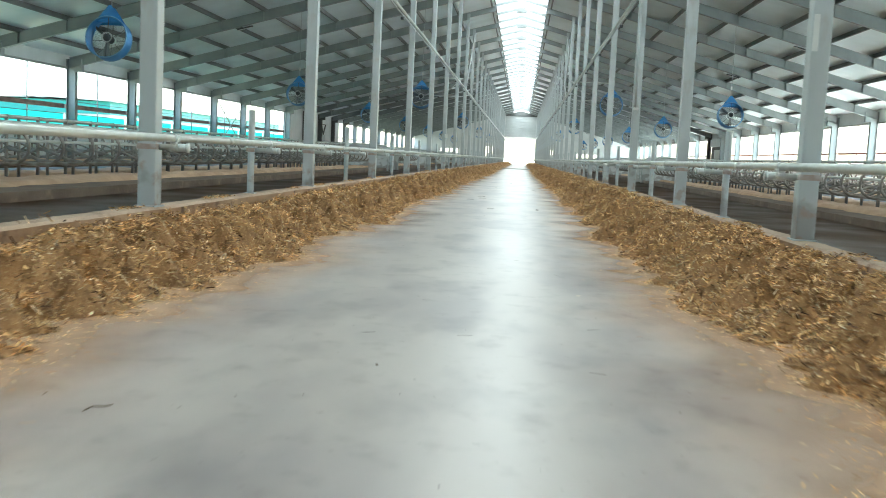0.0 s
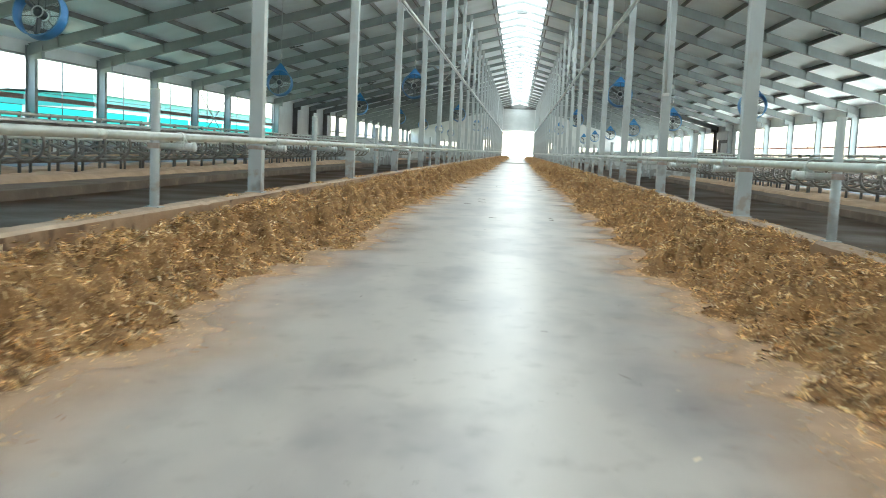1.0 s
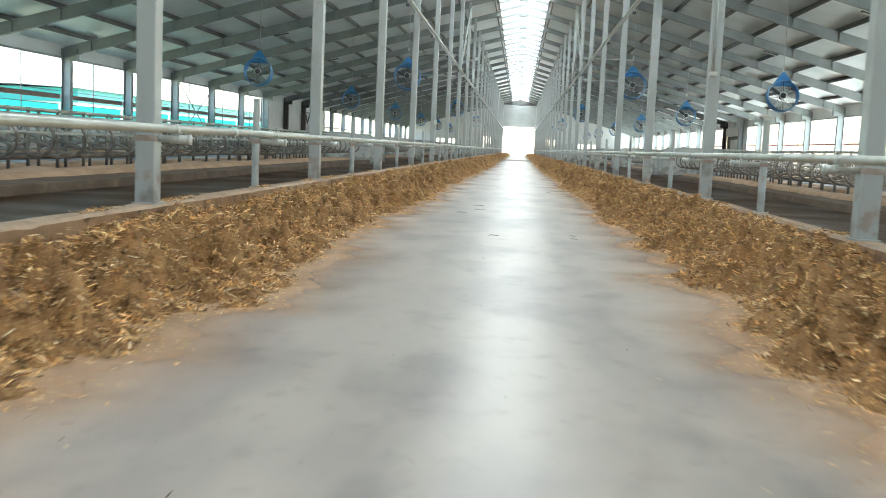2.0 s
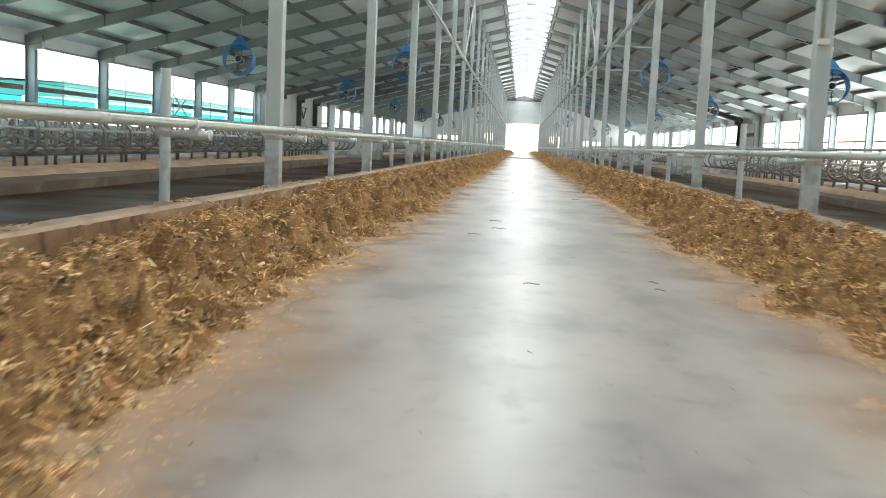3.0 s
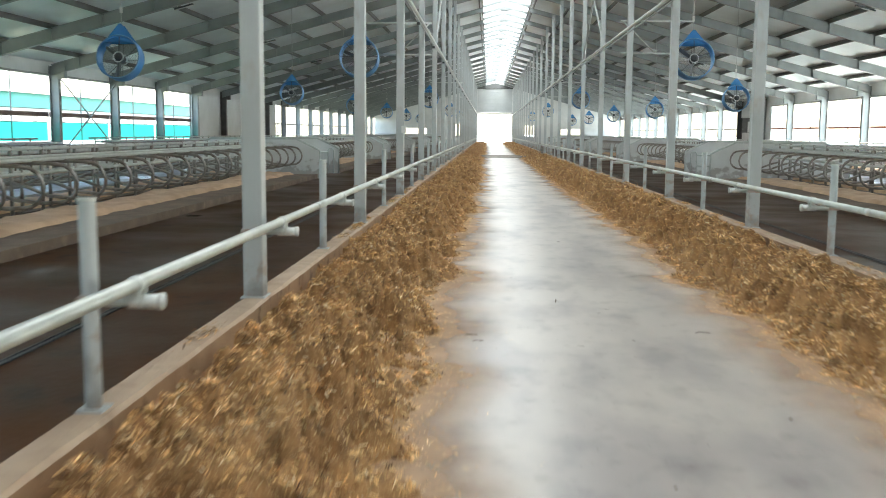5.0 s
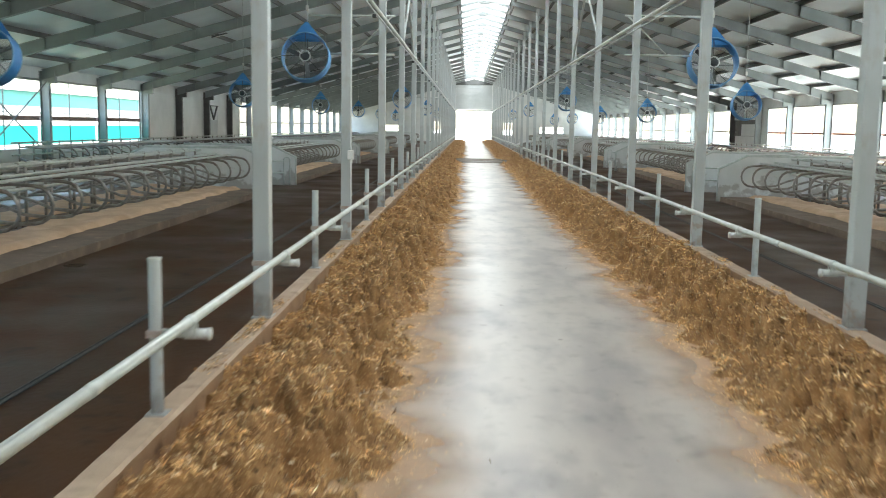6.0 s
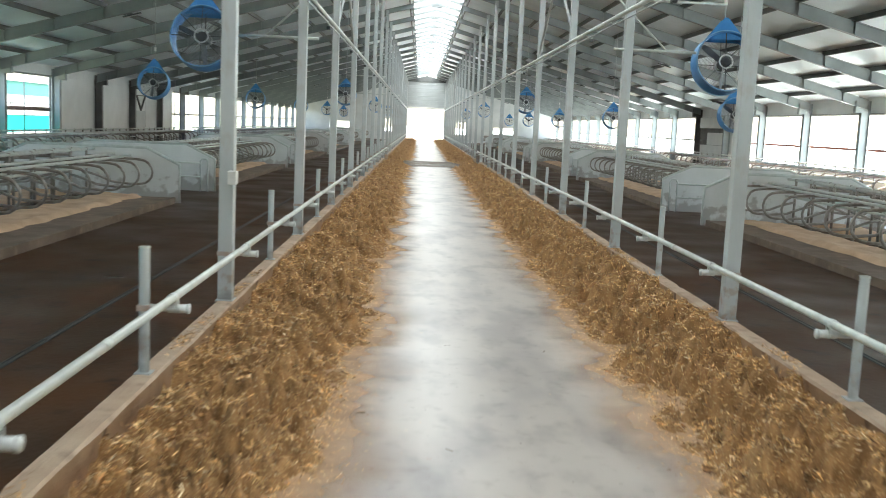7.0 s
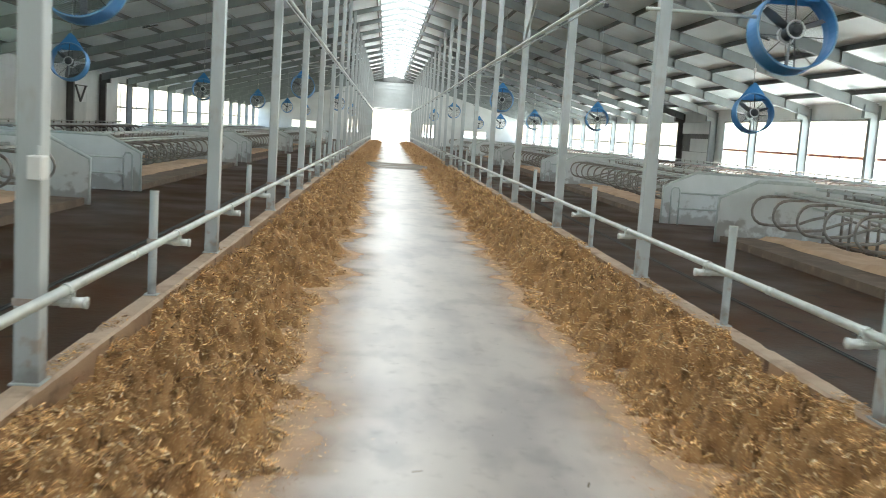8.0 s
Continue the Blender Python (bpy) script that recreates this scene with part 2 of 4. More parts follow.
def column_steel():
    """Galvanised steel with ragged splashes of dried slurry and a rusty tinge by the collar."""
    m = material("splashed_galvanised_steel", (0.545, 0.585, 0.595), 0.5, 0.25, (0.45, 0.475, 0.48), 2.5, 0.8, 0.08, 40, stretch=(1, 1, 0.35), fine=(0.42, 0.4, 0.37), fine_scale=5)
    n, l = m.node_tree.nodes, m.node_tree.links
    b = n["Principled BSDF"]
    old = b.inputs["Base Color"].links[0].from_socket
    g, sep = n.new("ShaderNodeNewGeometry"), n.new("ShaderNodeSeparateXYZ")
    l.new(g.outputs["Position"], sep.inputs[0])
    for top, bottom, colour, size, lo in ((1.0, 0.2, (0.2, 0.17, 0.15), 3.2, 0.74), (0.95, 0.62, (0.36, 0.24, 0.17), 9.0, 0.88)):
        no, lim, ad, th, mx = (n.new(k) for k in ("ShaderNodeTexNoise", "ShaderNodeMapRange", "ShaderNodeMath", "ShaderNodeMapRange", "ShaderNodeMix"))
        no.inputs["Scale"].default_value, no.inputs["Detail"].default_value = size, 6
        l.new(g.outputs["Position"], no.inputs["Vector"])
        lim.inputs[1].default_value, lim.inputs[2].default_value = top, bottom
        lim.inputs[3].default_value, lim.inputs[4].default_value = 0.0, 0.36
        l.new(sep.outputs[2], lim.inputs[0])
        ad.operation = "ADD"
        l.new(no.outputs[0], ad.inputs[0])
        l.new(lim.outputs[0], ad.inputs[1])
        th.inputs[1].default_value, th.inputs[2].default_value, th.inputs[4].default_value = lo, lo + 0.12, 0.55
        l.new(ad.outputs[0], th.inputs[0])
        mx.data_type = "RGBA"
        l.new(th.outputs[0], mx.inputs[0])
        l.new(old, mx.inputs[6])
        mx.inputs[7].default_value = (*colour, 1)
        old = mx.outputs[2]
    l.new(old, b.inputs["Base Color"])
    return m


def dust_material():
    """Orange-brown feed dust that thins out over the floor."""
    m = material("feed_dust", (0.7, 0.455, 0.275), 0.9, 0, (0.58, 0.36, 0.205), 5, 0.9, 0.2, 60)
    n, l = m.node_tree.nodes, m.node_tree.links
    b, out = n["Principled BSDF"], n["Material Output"]
    at, no, ad, th, tr, mix = (n.new(k) for k in ("ShaderNodeAttribute", "ShaderNodeTexNoise", "ShaderNodeMath", "ShaderNodeMapRange", "ShaderNodeBsdfTransparent", "ShaderNodeMixShader"))
    at.attribute_name = "thickness"
    no.inputs["Scale"].default_value, no.inputs["Detail"].default_value = 2.6, 5
    co = n.new("ShaderNodeTexCoord")
    l.new(co.outputs["Object"], no.inputs["Vector"])
    ad.operation = "MULTIPLY_ADD"
    ad.inputs[1].default_value = 0.55
    l.new(no.outputs[0], ad.inputs[0])
    l.new(at.outputs["Fac"], ad.inputs[2])
    th.interpolation_type = "SMOOTHSTEP"
    th.inputs[1].default_value, th.inputs[2].default_value, th.inputs[4].default_value = 0.36, 1.5, 0.88
    l.new(ad.outputs[0], th.inputs[0])
    l.new(th.outputs[0], mix.inputs[0])
    l.new(tr.outputs[0], mix.inputs[1])
    l.new(b.outputs[0], mix.inputs[2])
    l.new(mix.outputs[0], out.inputs[0])
    return m


def patchy_board():
    """Pale partition board with ragged brown patches, thicker towards the bottom."""
    m = material("patchy_partition_board", (0.78, 0.79, 0.78), 0.5, 0, (0.66, 0.67, 0.65), 1.2, 0.8, 0.1, 20)
    n, l = m.node_tree.nodes, m.node_tree.links
    b = n["Principled BSDF"]
    old = b.inputs["Base Color"].links[0].from_socket
    g, sep = n.new("ShaderNodeNewGeometry"), n.new("ShaderNodeSeparateXYZ")
    l.new(g.outputs["Position"], sep.inputs[0])
    no, lim, ad, th, mx = (n.new(k) for k in ("ShaderNodeTexNoise", "ShaderNodeMapRange", "ShaderNodeMath", "ShaderNodeMapRange", "ShaderNodeMix"))
    no.inputs["Scale"].default_value, no.inputs["Detail"].default_value = 3.4, 8
    l.new(g.outputs["Position"], no.inputs["Vector"])
    lim.inputs[1].default_value, lim.inputs[2].default_value = 0.95, 0.0
    lim.inputs[3].default_value, lim.inputs[4].default_value = -0.1, 0.35
    l.new(sep.outputs[2], lim.inputs[0])
    ad.operation = "ADD"
    l.new(no.outputs[0], ad.inputs[0])
    l.new(lim.outputs[0], ad.inputs[1])
    th.interpolation_type = "SMOOTHSTEP"
    th.inputs[1].default_value, th.inputs[2].default_value, th.inputs[4].default_value = 0.66, 0.8, 0.5
    l.new(ad.outputs[0], th.inputs[0])
    mx.data_type = "RGBA"
    l.new(th.outputs[0], mx.inputs[0])
    l.new(old, mx.inputs[6])
    mx.inputs[7].default_value = (0.2, 0.15, 0.11, 1)
    l.new(mx.outputs[2], b.inputs["Base Color"])
    return m


MAT["board"] = patchy_board()
MAT["column"], MAT["dust"] = column_steel(), dust_material()
MAT["alley"], MAT["straw"] = alley_concrete(), strand_material()
MAT["curtain"] = translucent("teal_woven_curtain", (0.2, 0.74, 0.64), 0.05)
MAT["skylight"] = translucent("translucent_ridge_sheet", (0.35, 0.368, 0.362), 0.006)


# ---- mesh helpers ----
def add_box(bm, x0, x1, y0, y1, z0, z1, bevel=0.0):
    vs = bmesh.ops.create_cube(bm, size=1)["verts"]
    bmesh.ops.scale(bm, vec=(x1 - x0, y1 - y0, z1 - z0), verts=vs)
    bmesh.ops.translate(bm, vec=((x0 + x1) / 2, (y0 + y1) / 2, (z0 + z1) / 2), verts=vs)
    if bevel:
        es = list({e for v in vs for e in v.link_edges})
        bmesh.ops.bevel(bm, geom=es, offset=bevel, segments=2, affect="EDGES", profile=0.6)
    return vs


def add_tube(bm, a, b, r, sides=10, r2=None):
    a, b = Vector(a), Vector(b)
    d = b - a
    vs = bmesh.ops.create_cone(bm, cap_ends=True, segments=sides, radius1=r, radius2=r if r2 is None else r2, depth=d.length)["verts"]
    bmesh.ops.transform(bm, matrix=Matrix.Translation((a + b) / 2) @ d.to_track_quat("Z", "Y").to_matrix().to_4x4(), verts=vs)
    return vs


def add_path(bm, pts, r, sides=8):
    """A bent tube along points."""
    pts = [Vector(p) for p in pts]
    rings = []
    for i, p in enumerate(pts):
        d = (pts[min(i + 1, len(pts) - 1)] - pts[max(i - 1, 0)]).normalized()
        q = d.to_track_quat("Z", "Y")
        rings.append([bm.verts.new(p + q @ Vector((r * math.cos(6.28319 * k / sides), r * math.sin(6.28319 * k / sides), 0))) for k in range(sides)])
    for a, b in zip(rings, rings[1:]):
        for k in range(sides):
            bm.faces.new((a[k], a[(k + 1) % sides], b[(k + 1) % sides], b[k]))
    bm.faces.new(rings[0][::-1])
    bm.faces.new(rings[-1])


def finish(name, bm, mat, smooth=False):
    bmesh.ops.recalc_face_normals(bm, faces=bm.faces[:])
    me = bpy.data.meshes.new(name)
    bm.to_mesh(me)
    bm.free()
    me.materials.append(MAT[mat])
    if smooth:
        me.polygons.foreach_set("use_smooth", [True] * len(me.polygons))
    return me


def part(name, bm, mat, parent, label="", smooth=False):
    ob = new(name, finish(name, bm, mat, smooth))
    ob.parent = parent
    if label:
        ob["label"] = label
    return ob


def thing(name, label, category, group="", kind="", at=None):
    ob = new(name)
    ob.empty_display_size = 0.1
    if at is not None:
        ob.matrix_world = at
    return tagged(ob, label, category, group, kind)


def box_part(name, dims, mat, parent, label="", bevel=0.0):
    bm = bmesh.new()
    add_box(bm, *dims, bevel=bevel)
    return part(name, bm, mat, parent, label)


def solid(name, dims, mat, label, category, kind="structure", bevel=0.0):
    bm = bmesh.new()
    add_box(bm, *dims, bevel=bevel)
    return tagged(new(name, finish(name, bm, mat)), label, category, "", kind)


# ---- ground and floors ----
solid("ground", (-900, 900, -900, 900, -0.8, -0.6), "ground", "pale trodden yard ground outside the barn", "ground")
solid("floor", (-2.6, 2.6, BACK, END + 6, -0.3, 0.0), "alley", "smooth grey shiny concrete feeding alley floor", "floor")
# unseen darker ground, added to cut the light bounced up on the west
solid("dull_ground_west", (-900, -HALF - 0.6, -900, 900, -0.6, -0.592), "grass", "unseen dull green ground added to dim the light bounced up from the west", "grass")
for side, word in ((-1, "west"), (1, "east")):
    a, b = sorted((side * 2.7, side * HALF))
    solid("floor_" + word, (a, b, BACK, END, -0.5, STALL), "stall", "dark wet brown concrete floor of the stall area", "floor")


def curb(side, word):
    """A cast curb with worn, slightly wavy edges."""
    ys = np.concatenate([np.arange(BACK, -8, 1.0), np.arange(-8, 48, 0.09), np.arange(48, GAP[0], 1.0), GAP, np.arange(GAP[1] + 1, END + 0.5, 1.0)])
    ob = bmesh.new()
    prev = None
    for y in ys:
        ring = []
        for k, (x, z) in enumerate(((2.555, -0.1), (2.555, 0.2), (2.556, CURB_TOP - 0.022), (2.574, CURB_TOP), (2.66, CURB_TOP + 0.003), (2.722, CURB_TOP), (2.738, CURB_TOP - 0.02), (2.74, -0.3))):
            wob = 0.006 * noise.noise((y * 1.3, k, side * 5)) + 0.005 * noise.noise((y * 7, k * 3, side * 9))
            chip = -0.03 * max(0, noise.noise((y * 3.1, side * 7, 2 if k < 4 else 40)) - 0.38) if k in (2, 3, 5, 6) else 0
            ring.append(ob.verts.new((side * (x + wob - chip * (1 if k < 4 else -1)), y, z + 0.6 * wob + chip * 1.4)))
        if y in GAP:
            ob.faces.new(ring)
        if prev and y != GAP[1]:
            for k in range(7):
                f = ob.faces.new((prev[k], prev[k + 1], ring[k + 1], ring[k]))
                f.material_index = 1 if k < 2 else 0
        prev = ring
    bmesh.ops.recalc_face_normals(ob, faces=ob.faces)
    me = finish("curb_" + word, ob, "curb")
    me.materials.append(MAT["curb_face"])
    return tagged(new("curb_" + word, me), "tan worn concrete feed curb, darker brown on its feed face", "curb", "", "structure")


for side, word in ((-1, "west"), (1, "east")):
    curb(side, word)
    a, b = sorted((side * 2.545, side * 2.76))
    solid("crossing_ramp_" + word, (a, b, GAP[0] + 0.01, GAP[1] - 0.01, -0.35, -0.004), "curb_face", "brown concrete ramp between the curb ends", "ramp")

# ---- roof ----
def roof_sheet():
    bm = bmesh.new()
    for s in (-1, 1):
        x0, x1 = 1.3 * s, (HALF + 0.5) * s
        z0, z1 = roof_z(1.3), roof_z(HALF + 0.5)
        top = 0.12
        v = [bm.verts.new(p) for p in ((x0, BACK, z0), (x1, BACK, z1), (x1, END, z1), (x0, END, z0),
                                       (x0, BACK, z0 + top), (x1, BACK, z1 + top), (x1, END, z1 + top), (x0, END, z0 + top))]
        for f in ((0, 1, 2, 3), (4, 5, 6, 7), (0, 1, 5, 4), (1, 2, 6, 5), (2, 3, 7, 6), (3, 0, 4, 7)):
            bm.faces.new([v[i] for i in f])
    return tagged(new("ceiling", finish("ceiling", bm, "roof")), "white sheet-metal roof lining over steel purlins", "ceiling", "", "structure")


roof_sheet()
skylight = thing("skylight", "long translucent white ridge skylight with thin ribs", "skylight", "", "structure")
bm = bmesh.new()
for s in (-1, 1):
    v = [bm.verts.new(p) for p in ((0, BACK, RIDGE + 0.02), (1.32 * s, BACK, roof_z(1.32) + 0.06), (1.32 * s, END, roof_z(1.32) + 0.06), (0, END, RIDGE + 0.02))]
    bm.faces.new(v)
pane = part("pane", bm, "skylight", skylight)
for k in range(2 * FIRST, 2 * LAST + 1):
    y = k * BAY / 2
    bm = bmesh.new()
    for x0, x1 in ((-1.34, 0), (0, 1.34)):
        v = []
        for x in (x0, x1):
            z = RIDGE - 0.02 - SLOPE * abs(x)
            v.append([bm.verts.new(p) for p in ((x, y - 0.08, z - 0.15), (x, y + 0.08, z - 0.15), (x, y + 0.08, z), (x, y - 0.08, z))])
        for i in range(4):
            bm.faces.new((v[0][i], v[0][(i + 1) % 4], v[1][(i + 1) % 4], v[1][i]))
    part("rib", bm, "frame", skylight)
    if k % 2:
        bm = bmesh.new()
        add_box(bm, -0.3, 0.3, y + 0.8, y + 1.1, RIDGE - 0.2, RIDGE - 0.04, bevel=0.02)
        part("vent_flap", bm, "frame", skylight, "small grey ridge vent flap")
for s in (-1, 1):
    a, b = sorted((s * 1.3, s * 1.36))
    z = roof_z(1.33)
    box_part("edge_rail", (a, b, BACK, END, z - 0.05, z + 0.04), "purlin", skylight)


def i_beam(bm, a, b, depth, flange, web=0.012, taper=1.0):
    """An I section from a to b in the plane of x and z, hanging below the line."""
    a, b = Vector(a), Vector(b)
    for lo, hi, half in ((0.0, 0.014, flange / 2), (None, None, flange / 2), (0.0, 1.0, web)):
        vs = []
        for p, d in ((a, depth), (b, depth * taper)):
            if lo is None:
                z0, z1 = -d, -d + 0.014
            elif hi == 1.0:
                z0, z1 = -d, 0
            else:
                z0, z1 = -hi, lo
            vs.append([bm.verts.new(p + Vector((0, sy * half, z))) for sy, z in ((-1, z0), (1, z0), (1, z1), (-1, z1))])
        p, q = vs
        for k in range(4):
            bm.faces.new((p[k], p[(k + 1) % 4], q[(k + 1) % 4], q[k]))
        bm.faces.new(p[::-1])
        bm.faces.new(q)


PURLINS = [x for x in np.arange(1.5, HALF, 1.7)]


def rafter_mesh(s):
    bm = bmesh.new()
    i_beam(bm, (s * (HALF - 0.1), 0, roof_z(HALF - 0.1) - 0.14), (s * COL_X, 0, roof_z(COL_X) - 0.14), 0.42, 0.2, taper=0.85)
    i_beam(bm, (s * COL_X, 0, roof_z(COL_X) - 0.14), (s * 1.3, 0, roof_z(1.3) - 0.14), 0.26, 0.16)
    for x in PURLINS:
        if x > 3:
            z = roof_z(x) - 0.14
            add_box(bm, s * x - 0.006, s * x + 0.006, -0.095, 0.095, z - 0.38, z)
    return finish("rafter", bm, "frame")


frame_group = thing("roof_frame", "grey painted steel rafters and purlins carrying the roof", "roof frame", "", "structure")
for s in (-1, 1):
    me = rafter_mesh(s)
    for k in range(FIRST, LAST + 1):
        ob = new("rafter", me)
        ob.location = (0, k * BAY, 0)
        ob.parent = frame_group
    for x in PURLINS:
        bm = bmesh.new()
        z = roof_z(x)
        add_box(bm, s * x - 0.03, s * x + 0.03, BACK, END, z - 0.17, z - 0.003)
        part("purlin", bm, "purlin", frame_group)

# ---- inner columns, posts and rails ----
def column(s):
    ob = thing("column", "tall square galvanised steel column standing on the curb", "column", "columns along the feeding alley")
    bm = bmesh.new()
    add_box(bm, -0.075, 0.075, -0.075, 0.075, CURB_TOP, roof_z(COL_X) - 0.2, bevel=0.012)
    part("shaft", bm, "column", ob)
    bm = bmesh.new()
    add_box(bm, -0.09, 0.09, -0.105, 0.105, CURB_TOP - 0.004, CURB_TOP + 0.01, bevel=0.003)
    part("base_plate", bm, "steel", ob)
    bracket(ob, s, 0.077)
    return ob


def bracket(ob, s, half):
    """Collar, arm under the rail and a cast clamp whose end stands out on the alley side."""
    bm = bmesh.new()
    z = RAIL_Z - 0.075
    add_box(bm, -half - 0.006, half + 0.006, -half - 0.006, half + 0.006, z - 0.022, z + 0.022)
    part("collar", bm, "collar", ob, "rust-tinged steel collar")
    bm = bmesh.new()
    xr = -s * (COL_X - RAIL_X)
    add_tube(bm, (-s * half, 0, z), (xr - s * 0.1, 0, z), 0.026)
    arm = part("arm", bm, "rail", ob, smooth=True)
    bm = bmesh.new()
    add_tube(bm, (xr - s * 0.03, 0, z), (xr - s * 0.115, 0, z), 0.033, 12)
    add_tube(bm, (xr - s * 0.105, 0, z), (xr - s * 0.125, 0, z), 0.038, 12)
    part("end_socket", bm, "clamp", arm, "pale cast end socket", smooth=True)
    bm = bmesh.new()
    add_tube(bm, (xr, -0.03, RAIL_Z), (xr, 0.03, RAIL_Z), 0.039, 14)
    add_box(bm, xr - 0.022, xr + 0.022, -0.024, 0.024, z - 0.01, RAIL_Z - 0.028, bevel=0.008)
    add_tube(bm, (xr - 0.03, 0, z), (xr + 0.03, 0, z), 0.034, 12)
    clamp = part("clamp", bm, "clamp", ob, "pale galvanised cast clamp")
    for dy in (-0.028, 0.028):
        bm = bmesh.new()
        add_tube(bm, (xr - s * 0.036, dy, z - 0.02), (xr - s * 0.036, dy, RAIL_Z), 0.006, 6)
        part("bolt", bm, "rail", clamp)


MAT["clamp"] = material("cast_zinc_clamp", (0.7, 0.73, 0.72), 0.5, 0.2, (0.5, 0.52, 0.51), 18, 0.9, 0.2, 60)
MAT["collar"] = material("rusty_steel_collar", (0.5, 0.46, 0.43), 0.6, 0.2, (0.34, 0.24, 0.19), 14, 0.9, 0.1, 60)


def post(s):
    ob = thing("post", "short round galvanised post standing on the curb", "post", "short posts along the feeding alley")
    bm = bmesh.new()
    add_tube(bm, (0, 0, CURB_TOP), (0, 0, 1.25), 0.038, 14)
    shaft = part("shaft", bm, "column", ob, smooth=False)
    bm = bmesh.new()
    add_tube(bm, (0, 0, 1.25), (0, 0, 1.262), 0.041, 14)
    part("cap", bm, "rail", shaft, "pale pressed cap")
    bm = bmesh.new()
    add_box(bm, -0.06, 0.06, -0.06, 0.06, CURB_TOP - 0.004, CURB_TOP + 0.01)
    part("base_plate", bm, "steel", ob)
    bracket(ob, s, 0.04)
    return ob


for s in (-1, 1):
    c, p = column(s), post(s)
    c.matrix_world, p.matrix_world = pose(s * COL_X, FIRST * BAY, 0), pose(s * COL_X, (FIRST + 0.5) * BAY, 0)
    for k in range(FIRST + 1, LAST + 1):
        copy_thing(c, pose(s * COL_X, k * BAY, 0))
        if k < LAST and k != 12:
            copy_thing(p, pose(s * COL_X, (k + 0.5) * BAY, 0))
    rail = thing("neck_rail", "long galvanised tube neck rail clamped along the posts", "rail", "neck rails")
    for k in range(FIRST, LAST):
        y0, y1 = k * BAY + 1.5, (k + 1) * BAY + 1.5
        if k == 11:
            y1 = GAP[0] + 0.1
        elif k == 12:
            y0 = GAP[1] - 0.1
        bm = bmesh.new()
        add_tube(bm, (s * RAIL_X, y0, RAIL_Z), (s * RAIL_X, y1, RAIL_Z), 0.032, 14)
        part("tube", bm, "rail", rail, smooth=True)
        if k == 12:
            continue
        bm = bmesh.new()
        add_tube(bm, (s * RAIL_X, k * BAY + 1.44, RAIL_Z), (s * RAIL_X, k * BAY + 1.56, RAIL_Z), 0.0345, 14)
        part("sleeve", bm, "rail", rail, smooth=True)
    bm = bmesh.new()
    add_tube(bm, (s * (COL_X - 0.14), BACK + 0.3, 4.15), (s * (COL_X - 0.14), END - 0.3, 4.15), 0.038, 12)
    tagged(new("supply_pipe", finish("supply_pipe", bm, "rail", True)), "long galvanised pipe running high along the columns", "pipe")

# ---- bracing, conduit and small lamps along the column rows ----
for s in (-1, 1):
    brace = thing("wind_brace", "crossed galvanised tubes bracing two columns under the roof", "brace", "wind braces")
    for k in (7, 19):
        for z0, z1 in ((4.3, roof_z(COL_X) - 0.5), (roof_z(COL_X) - 0.5, 4.3)):
            bm = bmesh.new()
            add_tube(bm, (s * COL_X + (0.03 if z0 < z1 else -0.03), k * BAY, z0), (s * COL_X + (0.03 if z0 < z1 else -0.03), (k + 1) * BAY, z1), 0.035, 8)
            part("tube", bm, "steel", brace, smooth=True)
    bm = bmesh.new()
    add_tube(bm, (s * (COL_X - 0.16), BACK + 0.3, 4.03), (s * (COL_X - 0.16), END - 0.3, 4.03), 0.014, 6)
    tagged(new("conduit", finish("conduit", bm, "steel", True)), "thin grey cable conduit below the high pipe", "conduit")
    first = None
    for k in range(FIRST, LAST + 1):
        at = pose(s * (COL_X - 0.16), k * BAY + 2.6, 3.98)
        if first is None:
            first = thing("lamp_head", "small dark lamp head hung below the conduit", "lamp", "small lamps along the conduit", at=at)
            bm = bmesh.new()
            add_box(bm, -0.035, 0.035, -0.06, 0.06, -0.06, 0.0, bevel=0.012)
            part("housing", bm, "dark", first)
            bm = bmesh.new()
            add_tube(bm, (0, 0, 0), (0, 0, 0.05), 0.012, 6)
            part("hanger", bm, "steel", first)
        else:
            copy_thing(first, at)

# ---- side walls ----
SILL = 0.9


def wall_column(dark):
    ob = thing("wall_column", "dark brown steel column between white wall panels" if dark else "pale grey steel side wall column with a deep head",
               "column", "columns of the side walls")
    mat = "dark_frame" if dark else "frame"
    bm = bmesh.new()
    i = 0.17
    add_box(bm, -i, i, -0.008, 0.008, STALL, 3.5)
    add_box(bm, -i - 0.012, -i, -0.12, 0.12, STALL, 3.5)
    add_box(bm, i, i + 0.012, -0.12, 0.12, STALL, 3.5)
    part("shaft", bm, mat, ob)
    bm = bmesh.new()
    for x in (-0.44, 0.182):
        add_box(bm, x, x + 0.012, -0.12, 0.12, 3.5, roof_z(HALF) - 0.16)
    add_box(bm, -0.428, 0.182, -0.01, 0.01, 3.5, roof_z(HALF) - 0.16)
    part("head", bm, mat, ob)
    return ob


